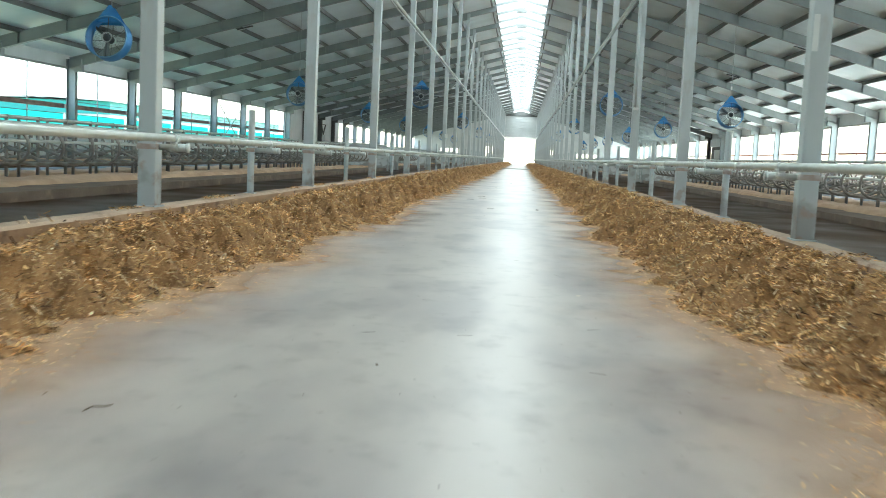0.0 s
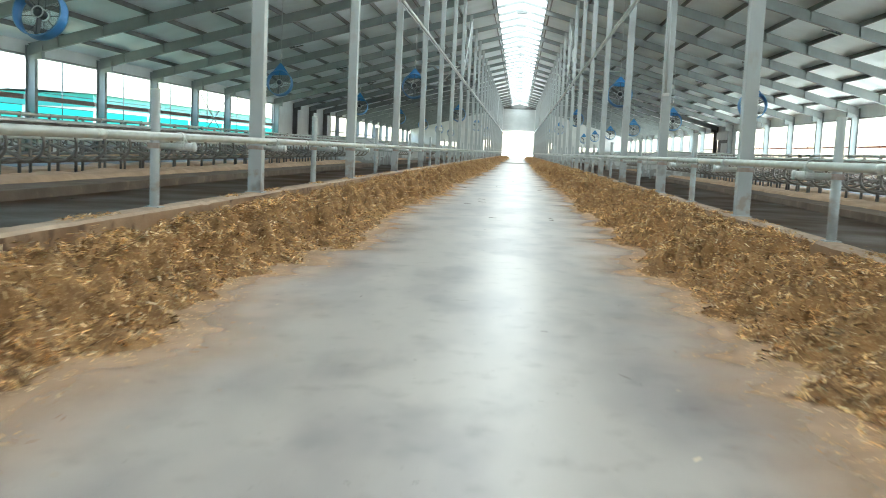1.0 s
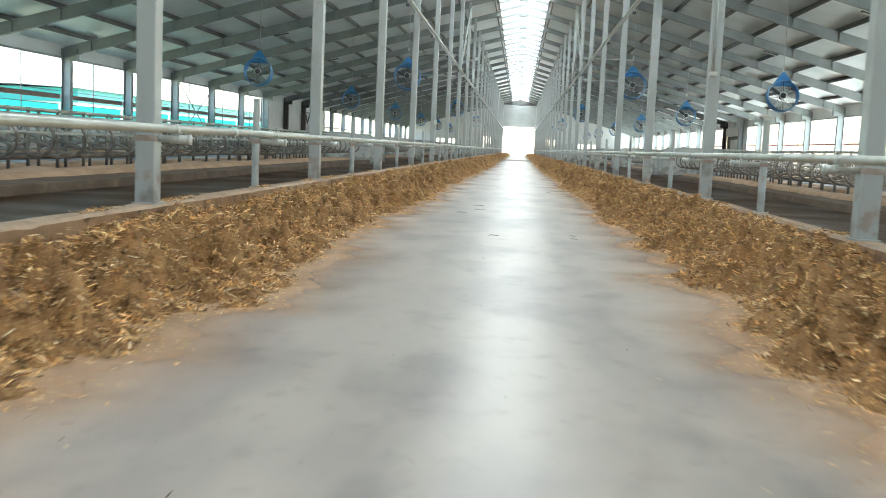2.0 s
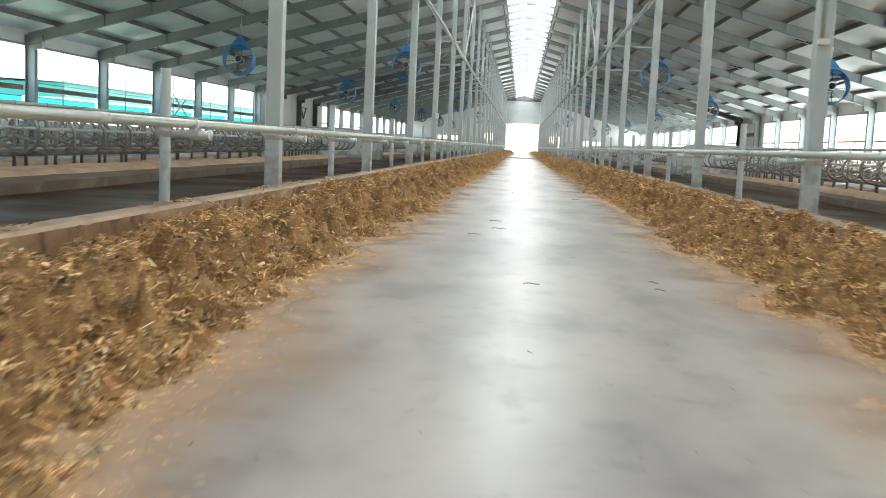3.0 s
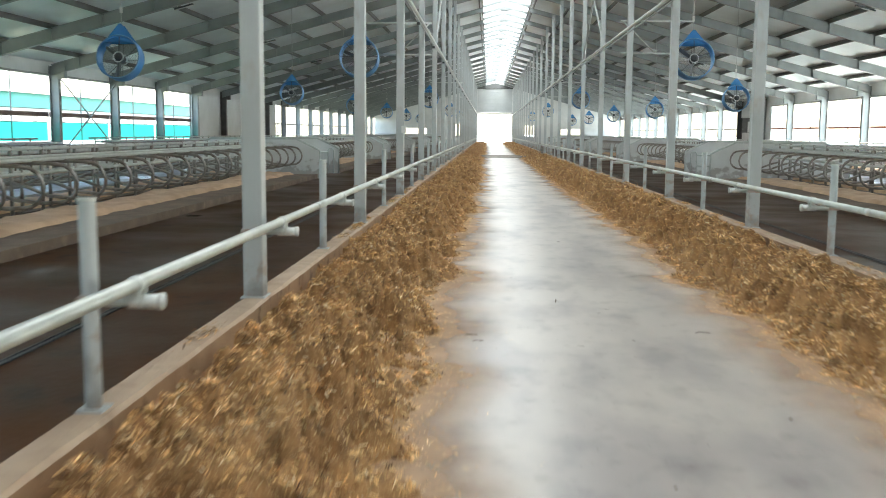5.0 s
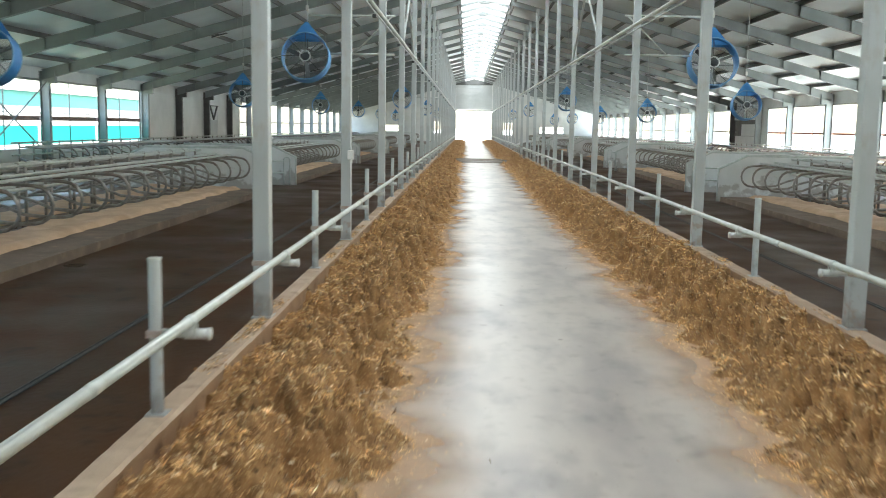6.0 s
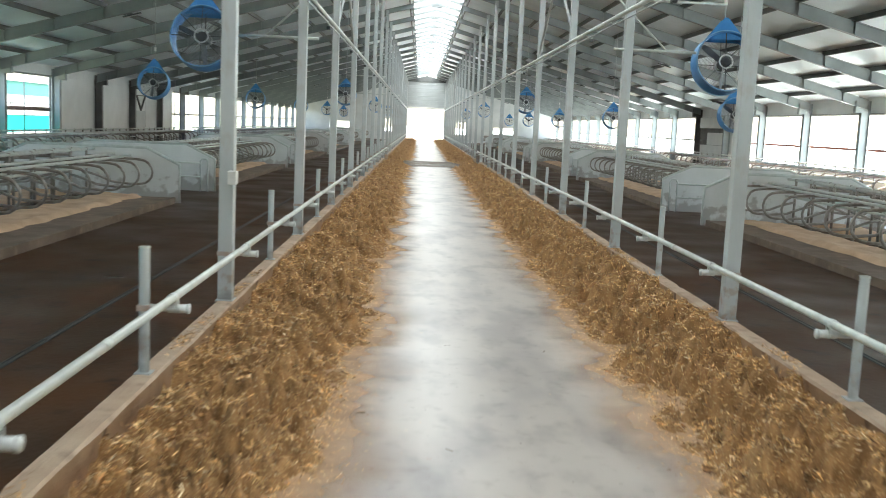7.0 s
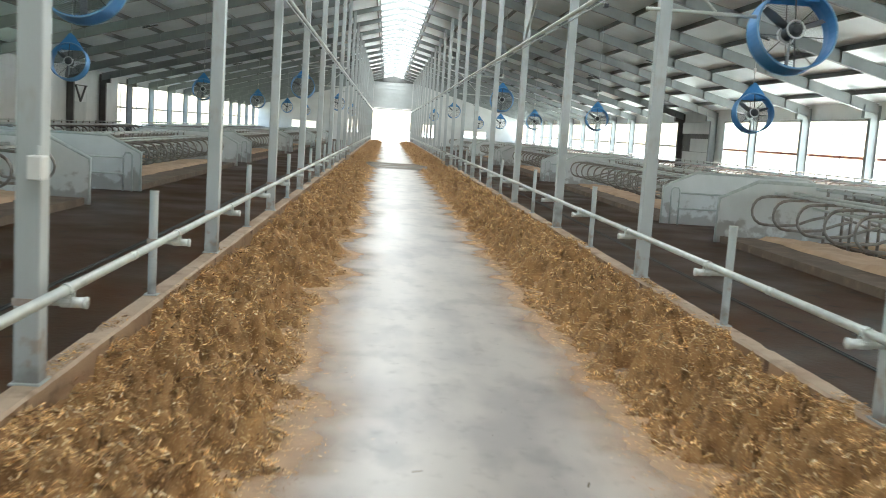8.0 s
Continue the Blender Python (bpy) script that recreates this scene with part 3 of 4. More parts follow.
for s, word in ((-1, "west"), (1, "east")):
    HEAD, MID = (3.66, 2.12) if s < 0 else (3.48, 1.97)
    wall = thing("wall_" + word, "white panel side wall below and above the window band", "wall", "", "structure")
    a, b = sorted((s * (HALF + 0.02), s * (HALF + 0.17)))
    box_part("lower_wall", (a, b, BACK, END, -0.6, SILL), "panel", wall)
    box_part("upper_wall", (a, b, BACK, END, HEAD, roof_z(HALF) + 0.1), "panel", wall)
    solid_bays = (11, 12) if s < 0 else ()
    dark_frames = (12, 13, 14, 15) if s < 0 else (14,)
    made = {}
    for k in range(FIRST, LAST + 1):
        m, dark = pose(s * (HALF - 0.2), k * BAY, 0, 0, 0, 0 if s > 0 else 180), k in dark_frames
        if dark in made:
            copy_thing(made[dark], m)
        else:
            made[dark] = wall_column(dark)
            made[dark].matrix_world = m
    n = 0
    for k in range(FIRST, LAST + 1):
        y0, y1 = k * BAY + 0.1, (k + 1) * BAY - 0.1
        if k in solid_bays:
            box_part("infill_core", (a + 0.04, b - 0.04, y0 - 0.1, y1 + 0.1, SILL, HEAD), "panel", wall)
            for h in range(4):
                z0 = SILL + h * (HEAD - SILL) / 4
                box_part("infill_panel", (a, b, y0 - 0.1, y1 + 0.1, z0 + 0.004, z0 + (HEAD - SILL) / 4 - 0.004), "panel", wall)
            continue
        if k == 13:
            # closed bay with a recess behind loose panels
            # east core coloured dark to stand for the shade inside the opening
            box_part("infill_core", (a + 0.09, b - 0.01, y0 - 0.1, y1 + (0.5 if s > 0 else 0.1), SILL + 0.045, HEAD), "dark_frame" if s > 0 else "panel", wall)
            if s > 0:
                box_part("roller_box", (a - 0.2, b - 0.08, y0 + 0.1, y1 - 0.2, 2.78, HEAD - 0.02), "panel", wall, "pale roller box", bevel=0.04)
                box_part("infill_panel", (a - 0.02, a + 0.07, y0 + 0.1, y1 - 1.4, 1.72, 2.5), "panel", wall)
                box_part("infill_panel", (a - 0.06, a + 0.05, y0 + 0.1, y1 - 0.1, SILL, 1.7), "panel", wall)
            else:
                box_part("infill_panel", (a, b, y0 + 3.4, y1 + 0.1, SILL, HEAD), "panel", wall)
                box_part("infill_panel", (a, b, y0 - 0.1, y0 + 3.4, 3.2, HEAD), "panel", wall)
                box_part("infill_panel", (a + 0.05, b, y0 - 0.1, y0 + 3.3, SILL, 2.25), "siding", wall)
                box_part("recess_bar", (b - 0.02, b + 0.05, y0 - 0.1, y0 + 3.4, 3.14, 3.2), "dark_frame", wall)
                for d in (0.9, -0.9):
                    bm = bmesh.new()
                    add_tube(bm, (b + 0.05, y0 + 2.2, 2.28), (b + 0.05, y0 + 2.2 + d, 3.16), 0.06, 8)
                    part("recess_strut", bm, "dark_frame", wall)
            continue
        if (s, k) == (-1, 14):
            box_part("infill_panel", (a, b, y0 - 0.1, y0 + 3.9, SILL, HEAD), "panel", wall)
            y0 += 3.9
        if (s, k) == (1, 12):
            box_part("infill_panel", (a, b, y1 - 1.2, y1 + 0.1, SILL, HEAD), "panel", wall)
            y1 -= 1.2
        n += 1
        w = thing(f"window_{word}_{n}", "open side window bay with a thin middle bar and a rolled curtain", "window", "windows of the side walls", "structure")
        thick = 0.09 if s < 0 and k < 13 else 0.05
        box_part("mid_bar", (a + 0.03, b - 0.03, y0, y1, MID - thick, MID + thick), ("brown_bar" if s < 0 else "red") if k < 13 else "frame", w)
        if s < 0 and k < 11:
            bm = bmesh.new()
            add_tube(bm, (a + 0.06, y0, MID + 0.22), (a + 0.06, y1, MID + 0.22), 0.012, 6)
            part("wire", bm, "dark_frame", w)
            box_part("lower_curtain", (a + 0.06, a + 0.066, y0 + 0.02, y1 - 0.02, SILL + 0.2, MID - 0.3), "curtain", w, "lowered teal woven curtain")
            bm = bmesh.new()
            add_tube(bm, (a + 0.063, y0, MID - 0.3), (a + 0.063, y1, MID - 0.3), 0.014, 6)
            part("curtain_rod", bm, "dark_frame", w)
        box_part("window_sill", (a - 0.03, b + 0.03, y0, y1, SILL, SILL + 0.04), "panel", w)
        box_part("mullion", (a + 0.05, b - 0.05, (y0 + y1) / 2 - 0.015, (y0 + y1) / 2 + 0.015, SILL + 0.04, HEAD), "frame", w)
        bm = bmesh.new()
        xm = s * (HALF - 0.0)
        add_tube(bm, (xm, y0, HEAD - 0.02), (xm, y1, HEAD - 0.02), 0.05, 10)
        part("rolled_curtain", bm, "pale", w, "pale rolled-up curtain", smooth=True)

brace = thing("wall_brace", "thin crossed steel rods bracing a side wall bay", "brace")
for z0, z1 in ((0.6, 3.6), (3.6, 0.6)):
    bm = bmesh.new()
    add_tube(bm, (-HALF + 0.3 + (0.03 if z0 < z1 else 0), 8 * BAY + 0.1, z0), (-HALF + 0.3 + (0.03 if z0 < z1 else 0), 9 * BAY - 0.1, z1), 0.03, 6)
    part("rod", bm, "frame", brace)

# ---- end walls ----
def slab(bm, y, t, x0, x1, z0, z1l, z1r):
    v = [bm.verts.new(p) for p in ((x0, y, z0), (x1, y, z0), (x1, y, z1r), (x0, y, z1l), (x0, y + t, z0), (x1, y + t, z0), (x1, y + t, z1r), (x0, y + t, z1l))]
    for f in ((3, 2, 1, 0), (4, 5, 6, 7), (0, 1, 5, 4), (1, 2, 6, 5), (2, 3, 7, 6), (3, 0, 4, 7)):
        bm.faces.new([v[i] for i in f])


DOOR_X, DOOR_Z = 2.58, 4.35
wall = thing("wall_north", "white panel gable wall with a wide open doorway and small windows", "wall", "", "structure")
bm = bmesh.new()
# strips between the openings: x edges with (sill, head) or none
edges = [(-HALF, -13.4, None), (-13.4, -10.2, (1.25, 2.15)), (-10.2, -5.9, None), (-5.9, -4.4, (1.05, 2.75)), (-4.4, -DOOR_X, None),
         (DOOR_X, 4.3, None), (4.3, 5.9, (0.95, 2.65)), (5.9, 9.6, None), (9.6, 13.0, (1.25, 2.15)), (13.0, HALF, None)]
for x0, x1, hole in edges:
    if hole:
        slab(bm, END, 0.15, x0, x1, -0.6, hole[0], hole[0])
        slab(bm, END, 0.15, x0, x1, hole[1], roof_z(x0), roof_z(x1))
    else:
        slab(bm, END, 0.15, x0, x1, -0.6, roof_z(x0), roof_z(x1))
part("panel", bm, "panel", wall)
for x0, x1, hole in edges:
    if hole and x1 - x0 < 2:
        for f in (1 / 3, 2 / 3):
            x = x0 + (x1 - x0) * f
            box_part("window_bar", (x - 0.06, x + 0.06, END + 0.02, END + 0.13, *hole), "panel", wall)
bm = bmesh.new()
slab(bm, END, 0.15, -DOOR_X, 0, DOOR_Z, roof_z(DOOR_X), RIDGE)
slab(bm, END, 0.15, 0, DOOR_X, DOOR_Z, RIDGE, roof_z(DOOR_X))
part("upper_panel", bm, "panel", wall)
for i in range(7):
    z = DOOR_Z + 0.05 + i * 0.52
    box_part("siding_board", (-DOOR_X - 0.02, DOOR_X + 0.02, END - 0.09, END - 0.003, z + 0.05, z + 0.5), "siding", wall, bevel=0.02)
box_part("joint_backing", (-DOOR_X, DOOR_X, END - 0.02, END - 0.004, DOOR_Z + 0.2, DOOR_Z + 3.7), "siding", wall)
door = thing("door_1", "wide open doorway with a raised white sectional door", "door", "", "structure")
for i in range(3):
    box_part("door_panel", (-DOOR_X, DOOR_X, END - 2.6 + i * 0.8, END - 1.84 + i * 0.8, DOOR_Z + 0.12, DOOR_Z + 0.16), "panel", door)
for s in (-1, 1):
    a, b = sorted((s * DOOR_X, s * (DOOR_X + 0.12)))
    box_part("jamb", (a, b, END - 0.08, END - 0.003, 0, DOOR_Z), "frame", door)
box_part("lintel", (-DOOR_X - 0.12, DOOR_X + 0.12, END - 0.12, END - 0.045, DOOR_Z - 0.02, DOOR_Z + 0.16), "frame", door)
bm = bmesh.new()
for x in (-1, 1):
    slab(bm, END - 0.2, 0.1, min(0, x * COL_X), max(0, x * COL_X), roof_z(COL_X) - 0.3, roof_z(COL_X) - 0.12 if x < 0 else RIDGE - 0.15, RIDGE - 0.15 if x < 0 else roof_z(COL_X) - 0.12)
part("gable_beam", bm, "purlin", wall)

wall = thing("wall_south", "white panel gable wall behind the feeding alley", "wall", "", "structure")
bm = bmesh.new()
slab(bm, BACK - 0.15, 0.15, -HALF, 0, -0.6, roof_z(HALF), RIDGE)
slab(bm, BACK - 0.15, 0.15, 0, HALF, -0.6, RIDGE, roof_z(HALF))
part("panel", bm, "panel", wall)

# ---- neighbouring barn outside ----
barn = thing("neighbouring_barn", "long teal-clad farm building with a pale window band", "building", "", "")
box_part("lower_wall", (-52, -40, 84, 150, -0.6, 1.3), "pale", barn)
box_part("window_band", (-52, -40.1, 84.1, 149.9, 1.3, 3.3), "pale", barn)
box_part("fascia", (-52, -40, 84, 150, 3.3, 4.55), "teal", barn)
for i in range(12):
    y = 87.0 + 5.4 * i
    box_part("window", (-40.09, -40.06, y, y + 0.9, 2.2, 2.75), "dark_frame", barn)
bm = bmesh.new()
for x0, x1, z0, z1 in ((-52.6, -46, 4.55, 4.75), (-46, -39.4, 4.75, 4.55)):
    v = [bm.verts.new(p) for p in ((x0, 83.5, z0), (x1, 83.5, z1), (x1, 150.5, z1), (x0, 150.5, z0))]
    w = [bm.verts.new(q.co + Vector((0, 0, 0.1))) for q in v]
    for f in ((0, 1, 2, 3),):
        bm.faces.new([v[i] for i in f])
        bm.faces.new([w[i] for i in f][::-1])
    for i in range(4):
        bm.faces.new((v[i], v[(i + 1) % 4], w[(i + 1) % 4], w[i]))
part("roof", bm, "pale", barn)

# ---- stall rows ----
def divider_mesh(s):
    """A looped cubicle divider that reaches from the head rail towards the aisle."""
    bm = bmesh.new()
    pts = [(0.0, 1.02)]
    pts += [(1.28, 0.98)]
    for i in range(9):
        a = radians(90 - i * 22.5)
        pts.append((1.38 + 0.31 * math.cos(a), 0.66 + 0.31 * math.sin(a)))
    pts += [(1.1, 0.34), (0.65, 0.38), (0.3, 0.52), (0.0, 0.6)]
    add_path(bm, [(-s * x, 0, z) for x, z in pts], 0.032, 8)
    add_tube(bm, (0, 0, 0.0), (0, 0, 1.22), 0.035, 8)
    return finish("divider", bm, "hoop", True)


DIVIDERS = {s: divider_mesh(s) for s in (-1, 1)}
BLOCKS = [(-24.0, 45.6), (50.2, 66.5), (71.0, 87.0), (91.5, 108.0), (112.5, 129.0), (133.5, 150.0)]


def bedding(bm, x0, x1, y0, y1, seed, face):
    """A softly uneven bed surface."""
    nx, ny = 12, max(4, int((y1 - y0) / 0.3))
    rows = []
    for j in range(ny + 1):
        y = y0 + (y1 - y0) * j / ny
        row = []
        for i in range(nx + 1):
            x = x0 + (x1 - x0) * i / nx
            if i in (0, nx):
                x += (1 if i else -1) * (0.16 * noise.noise((y * 1.3, seed, i)) + 0.06 * noise.noise((y * 4, seed, i)))
            z = 0.08 + 0.06 * noise.noise((x * 1.7, y * 0.9, seed)) + 0.04 * noise.noise((x * 4, y * 3.2, seed))
            lip = 0.006 if i == (nx if face > 0 else 0) else STALL - 0.01
            row.append(bm.verts.new((x, y, z if 0 < i < nx and 0 < j < ny else lip)))
        rows.append(row)
    for j in range(ny):
        for i in range(nx):
            bm.faces.new((rows[j][i], rows[j][i + 1], rows[j + 1][i + 1], rows[j + 1][i]))


def stall_row(face, head_x, width, y0, y1, label):
    """Cubicles from a head rail at head_x; face is the side towards which the loops reach."""
    row = thing("cubicle_row", label, "cubicle", "rows of lying cubicles")
    a, b = sorted((head_x, head_x + face * width))
    bm = bmesh.new()
    inner = sorted((head_x + face * 0.2, head_x + face * (width - 0.85)))
    bedding(bm, *inner, y0, y1, y0 * 0.7 + head_x, face)
    part("bedding", bm, "bed", row, "tan sawdust bedding", smooth=True)
    e = head_x + face * width
    p, q = sorted((e - face * 0.11, head_x))
    box_part("bed_base", (p, q, y0, y1, STALL - 0.1, 0.0), "soiled", row, "soiled grey-brown bed base")
    p, q = sorted((e, e - face * 0.11))
    box_part("bed_curb", (p, q, y0, y1, STALL - 0.1, 0.008), "soiled", row, "brown-stained concrete bed curb", bevel=0.012)
    y = y0 + 0.6
    while y < y1 - 0.2:
        ob = new("divider", DIVIDERS[-face])
        ob.location, ob.parent = (head_x + face * 0.1, y, 0.02), row
        y += 1.18
    for dx, z in ((0.1, 1.2), (0.62, 1.08), (1.05, 1.055), (0.12, 0.75)):
        bm = bmesh.new()
        add_tube(bm, (head_x + face * dx, y0, z), (head_x + face * dx, y1, z), 0.033, 8)
        part("neck_pipe", bm, "rail", row, smooth=True)


for s in (-1, 1):
    for y0, y1 in BLOCKS:
        stall_row(-s, s * 9.35, 2.25, y0, y1, "row of lying cubicles with looped pipe dividers over tan bedding")
        stall_row(s, s * 9.55, 2.25, y0, y1, "row of lying cubicles with looped pipe dividers, back to back")
    for y0, y1 in ((-24.0, 45.6), (50.2, 87.0), (91.5, 150.0)):
        stall_row(-s, s * (HALF - 0.45), 2.3, y0, y1, "row of lying cubicles along the side wall")


def end_board(s, y):
    """A chamfered panel that closes a block of cubicles at a cross passage."""
    ob = thing("partition_board", "pale grey partition board with a sloped corner in a steel frame", "partition", "boards at the cross passages")
    outline = [(7.03, STALL), (7.03, 0.86), (7.9, 1.28), (11.0, 1.28), (11.9, 0.86), (11.9, STALL)]
    bm = bmesh.new()
    f, g = ([bm.verts.new((s * x, yy, z)) for x, z in outline] for yy in (y - 0.03, y + 0.03))
    bm.faces.new(f)
    bm.faces.new(g[::-1])
    for i in range(6):
        bm.faces.new((f[i], f[(i + 1) % 6], g[(i + 1) % 6], g[i]))
    part("board", bm, "board", ob)
    bm = bmesh.new()
    add_path(bm, [(s * x, y, z) for x, z in outline], 0.045, 8)
    part("edge_tube", bm, "rail", ob, "pale galvanised edge tube", smooth=True)


def passage_gate(s, y):
    ob = thing("passage_gate", "small bent pipe gate in the cross passage", "gate", "gates in the cross passages")
    bm = bmesh.new()
    x = 7.2
    add_path(bm, [(s * x, y, STALL), (s * x, y, 0.78), (s * (x + 0.05), y, 0.86), (s * (x + 0.18), y, 0.86), (s * (x + 0.23), y, 0.78), (s * (x + 0.23), y, STALL)], 0.026, 8)
    part("loop", bm, "rail", ob, smooth=True)
    for z in (0.3, 0.72):
        bm = bmesh.new()
        add_tube(bm, (s * (x + 0.2), y, z), (s * (x + 2.6), y, z), 0.024, 8)
        part("bar", bm, "rail", ob, smooth=True)
    bm = bmesh.new()
    add_tube(bm, (s * (x + 2.6), y, STALL), (s * (x + 2.6), y, 0.86), 0.03, 8)
    part("gate_post", bm, "rail", ob, smooth=True)


for s in (-1, 1):
    for (_, e0), (e1, _) in zip(BLOCKS, BLOCKS[1:]):
        end_board(s, e0 + 0.1)
        end_board(s, e1 - 0.1)
        passage_gate(s, e1 - 0.3)
    # scraper slot: flat strip on the aisle floor, recess shade put into its colour
    slot = thing("floor_channel", "wet scraper channel with worn steel edges, recess shade put into its dark colour", "channel", "", "structure")
    x = s * 4.45
    box_part("slot", (x - 0.02, x + 0.02, BACK + 1, END - 1, STALL + 0.002, STALL + 0.006), "dark", slot)
    for d in (-0.03, 0.03):
        box_part("edge_strip", (x + d - 0.007, x + d + 0.007, BACK + 1, END - 1, STALL + 0.002, STALL + 0.016), "dark", slot, "worn steel edge")

# ---- fans ----
def fan(arm):
    ob = thing("fan", "round blue drum fan with a dark guard, bracketed from a column" if arm else "round blue drum fan with a dark guard, hung from the roof",
               "fan", "cooling fans along the columns" if arm else "cooling fans over the stalls")
    R, H = (0.5, 0.17) if arm else (0.47, 0.16)
    bm = bmesh.new()
    rings = []
    for r, y in ((R, -H), (R, H), (R - 0.018, H), (R - 0.03, 0), (R - 0.018, -H)):
        rings.append([bm.verts.new((r * math.cos(2 * math.pi * i / 48), y, r * math.sin(2 * math.pi * i / 48))) for i in range(48)])
    for p, q in zip(rings, rings[1:] + rings[:1]):
        for i in range(48):
            bm.faces.new((p[i], p[(i + 1) % 48], q[(i + 1) % 48], q[i]))
    part("drum", bm, "blue", ob, smooth=False)
    for y in (-H, H):
        bm = bmesh.new()
        add_path(bm, [(R * math.cos(2 * math.pi * i / 40), y, R * math.sin(2 * math.pi * i / 40)) for i in range(41)], 0.011, 6)
        part("rim", bm, "rim", ob, "pale steel rim", smooth=True)
    bm = bmesh.new()
    turns = 17
    add_path(bm, [((0.12 + (R - 0.14) * i / (turns * 26)) * math.cos(2 * math.pi * i / 26), H - 0.01, (0.12 + (R - 0.14) * i / (turns * 26)) * math.sin(2 * math.pi * i / 26))
                  for i in range(turns * 26)], 0.0024, 3)
    guard = part("guard", bm, "dark", ob, "fine dark spiral wire guard")
    for i in range(8):
        a = math.pi * i / 4
        bm = bmesh.new()
        add_tube(bm, (0.1 * math.cos(a), H, 0.1 * math.sin(a)), (R * math.cos(a), H, R * math.sin(a)), 0.006, 4)
        part("guard_spoke", bm, "dark", guard)
    bm = bmesh.new()
    add_tube(bm, (0, -0.12, 0), (0, 0.12, 0), 0.085, 20)
    add_tube(bm, (0, -0.15, 0), (0, -0.12, 0), 0.05, 16, r2=0.085)
    motor = part("motor", bm, "dark", ob)
    for y in (-0.125, H + 0.006):
        bm = bmesh.new()
        add_path(bm, [(0.11 * math.cos(2 * math.pi * i / 24), y, 0.11 * math.sin(2 * math.pi * i / 24)) for i in range(25)], 0.012, 6)
        part("hub_ring", bm, "hub", motor, "pale hub ring", smooth=True)
    for k in range(3):
        bm = bmesh.new()
        a = 2 * math.pi * k / 3 + 0.4
        d, t = Vector((math.cos(a), 0, math.sin(a))), Vector((-math.sin(a), 0, math.cos(a)))
        prof = []
        for r, w, tw in ((0.09, 0.025, 0.05), (0.3, 0.036, 0.05), (R - 0.06, 0.03, 0.03)):
            prof.append([bm.verts.new(d * r + t * (sx * w) + Vector((0, sx * tw + dy, 0))) for sx, dy in ((-1, -0.003), (1, -0.003), (1, 0.003), (-1, 0.003))])
        for p, q in zip(prof, prof[1:]):
            for i in range(4):
                bm.faces.new((p[i], p[(i + 1) % 4], q[(i + 1) % 4], q[i]))
        bm.faces.new(prof[0][::-1])
        bm.faces.new(prof[-1])
        part("blade", bm, "blade", ob)
    for z in (-1, 1):
        bm = bmesh.new()
        add_tube(bm, (0, -0.1, 0.08 * z), (0, -0.1, (R - 0.02) * z), 0.01, 6)
        part("strut", bm, "dark", ob)
    bm = bmesh.new()
    for y in (-0.1, 0.1):
        f = [bm.verts.new(p) for p in ((-0.33, y, R - 0.13), (0.33, y, R - 0.13), (0.03, y, 0.74), (-0.03, y, 0.74))]
        g = [bm.verts.new(v.co + Vector((0, 0.006, 0))) for v in f]
        bm.faces.new(f)
        bm.faces.new(g[::-1])
        for i in range(4):
            bm.faces.new((f[i], f[(i + 1) % 4], g[(i + 1) % 4], g[i]))
    add_tube(bm, (0, -0.11, 0.73), (0, 0.11, 0.73), 0.012, 6)
    part("hanger_plate", bm, "blue", ob)
    if arm:
        # bracket arm towards the column, in the fan's own axes
        for z in (0.12, 0.95):
            bm = bmesh.new()
            add_tube(bm, (0.0 if z > 0.5 else -0.5, -0.12, z), (-1.86, -0.12, z), 0.024, 8)
            part("arm", bm, "rail", ob, "galvanised bracket arm", smooth=True)
        bm = bmesh.new()
        add_tube(bm, (-1.8, -0.12, 0.95), (-1.0, -0.12, 0.14), 0.017, 6)
        part("arm_brace", bm, "rail", ob, "galvanised brace", smooth=True)
    return ob


def hang(ob, x, y, z, up):
    """The chain and cable by which a fan hangs, up to the height given."""
    y += 0.128
    cable = thing("fan_cable", "thin steel cable and hook carrying a fan", "cable", "cables of the fans")
    bm = bmesh.new()
    add_tube(bm, (x, y, z + 0.72), (x, y, up), 0.009, 6)
    part("wire", bm, "steel", cable)
    bm = bmesh.new()
    add_box(bm, x - 0.03, x + 0.03, y - 0.02, y + 0.02, z + 0.98, z + 1.1, bevel=0.01)
    part("turnbuckle", bm, "white", cable)


MAT["blade"] = material("grey_fan_blade", (0.2, 0.21, 0.215), 0.5, 0.2, (0.15, 0.155, 0.16), 6, 0.7)
MAT["hub"] = material("white_hub_ring", (0.7, 0.72, 0.73), 0.4, 0.1, (0.6, 0.62, 0.63), 8, 0.7)
MAT["rim"] = material("pale_blue_rim", (0.24, 0.42, 0.6), 0.4, 0.2, (0.16, 0.32, 0.5), 8, 0.7)
inner, outer = fan(True), None
for n, (s, y) in enumerate((s, y) for y in (36.05, 66.05, 96.05, 126.05) for s in (-1, 1)):
    m = pose(s * 4.28, y, 3.45, -10 * s, 0, 0 if s > 0 else 180)
    if n:
        copy_thing(inner, m)
    else:
        inner.matrix_world = m
    hang(inner, s * 4.28, y, 3.45, roof_z(4.5) - 0.12)
for n, (s, y) in enumerate((s, (13.4 + 18.4 * i) if s < 0 else (12.4 + 17.5 * i)) for i in range(-1, 7) for s in (-1, 1)):
    x, z = (-8.95, 3.1) if s < 0 else (8.25, 2.88)
    m = pose(x, y, z, -10, 0, 0)
    if outer is None:
        outer = fan(False)
        outer.matrix_world = m
    else:
        copy_thing(outer, m)
    hang(outer, x, y, z, roof_z(x) + 0.02)

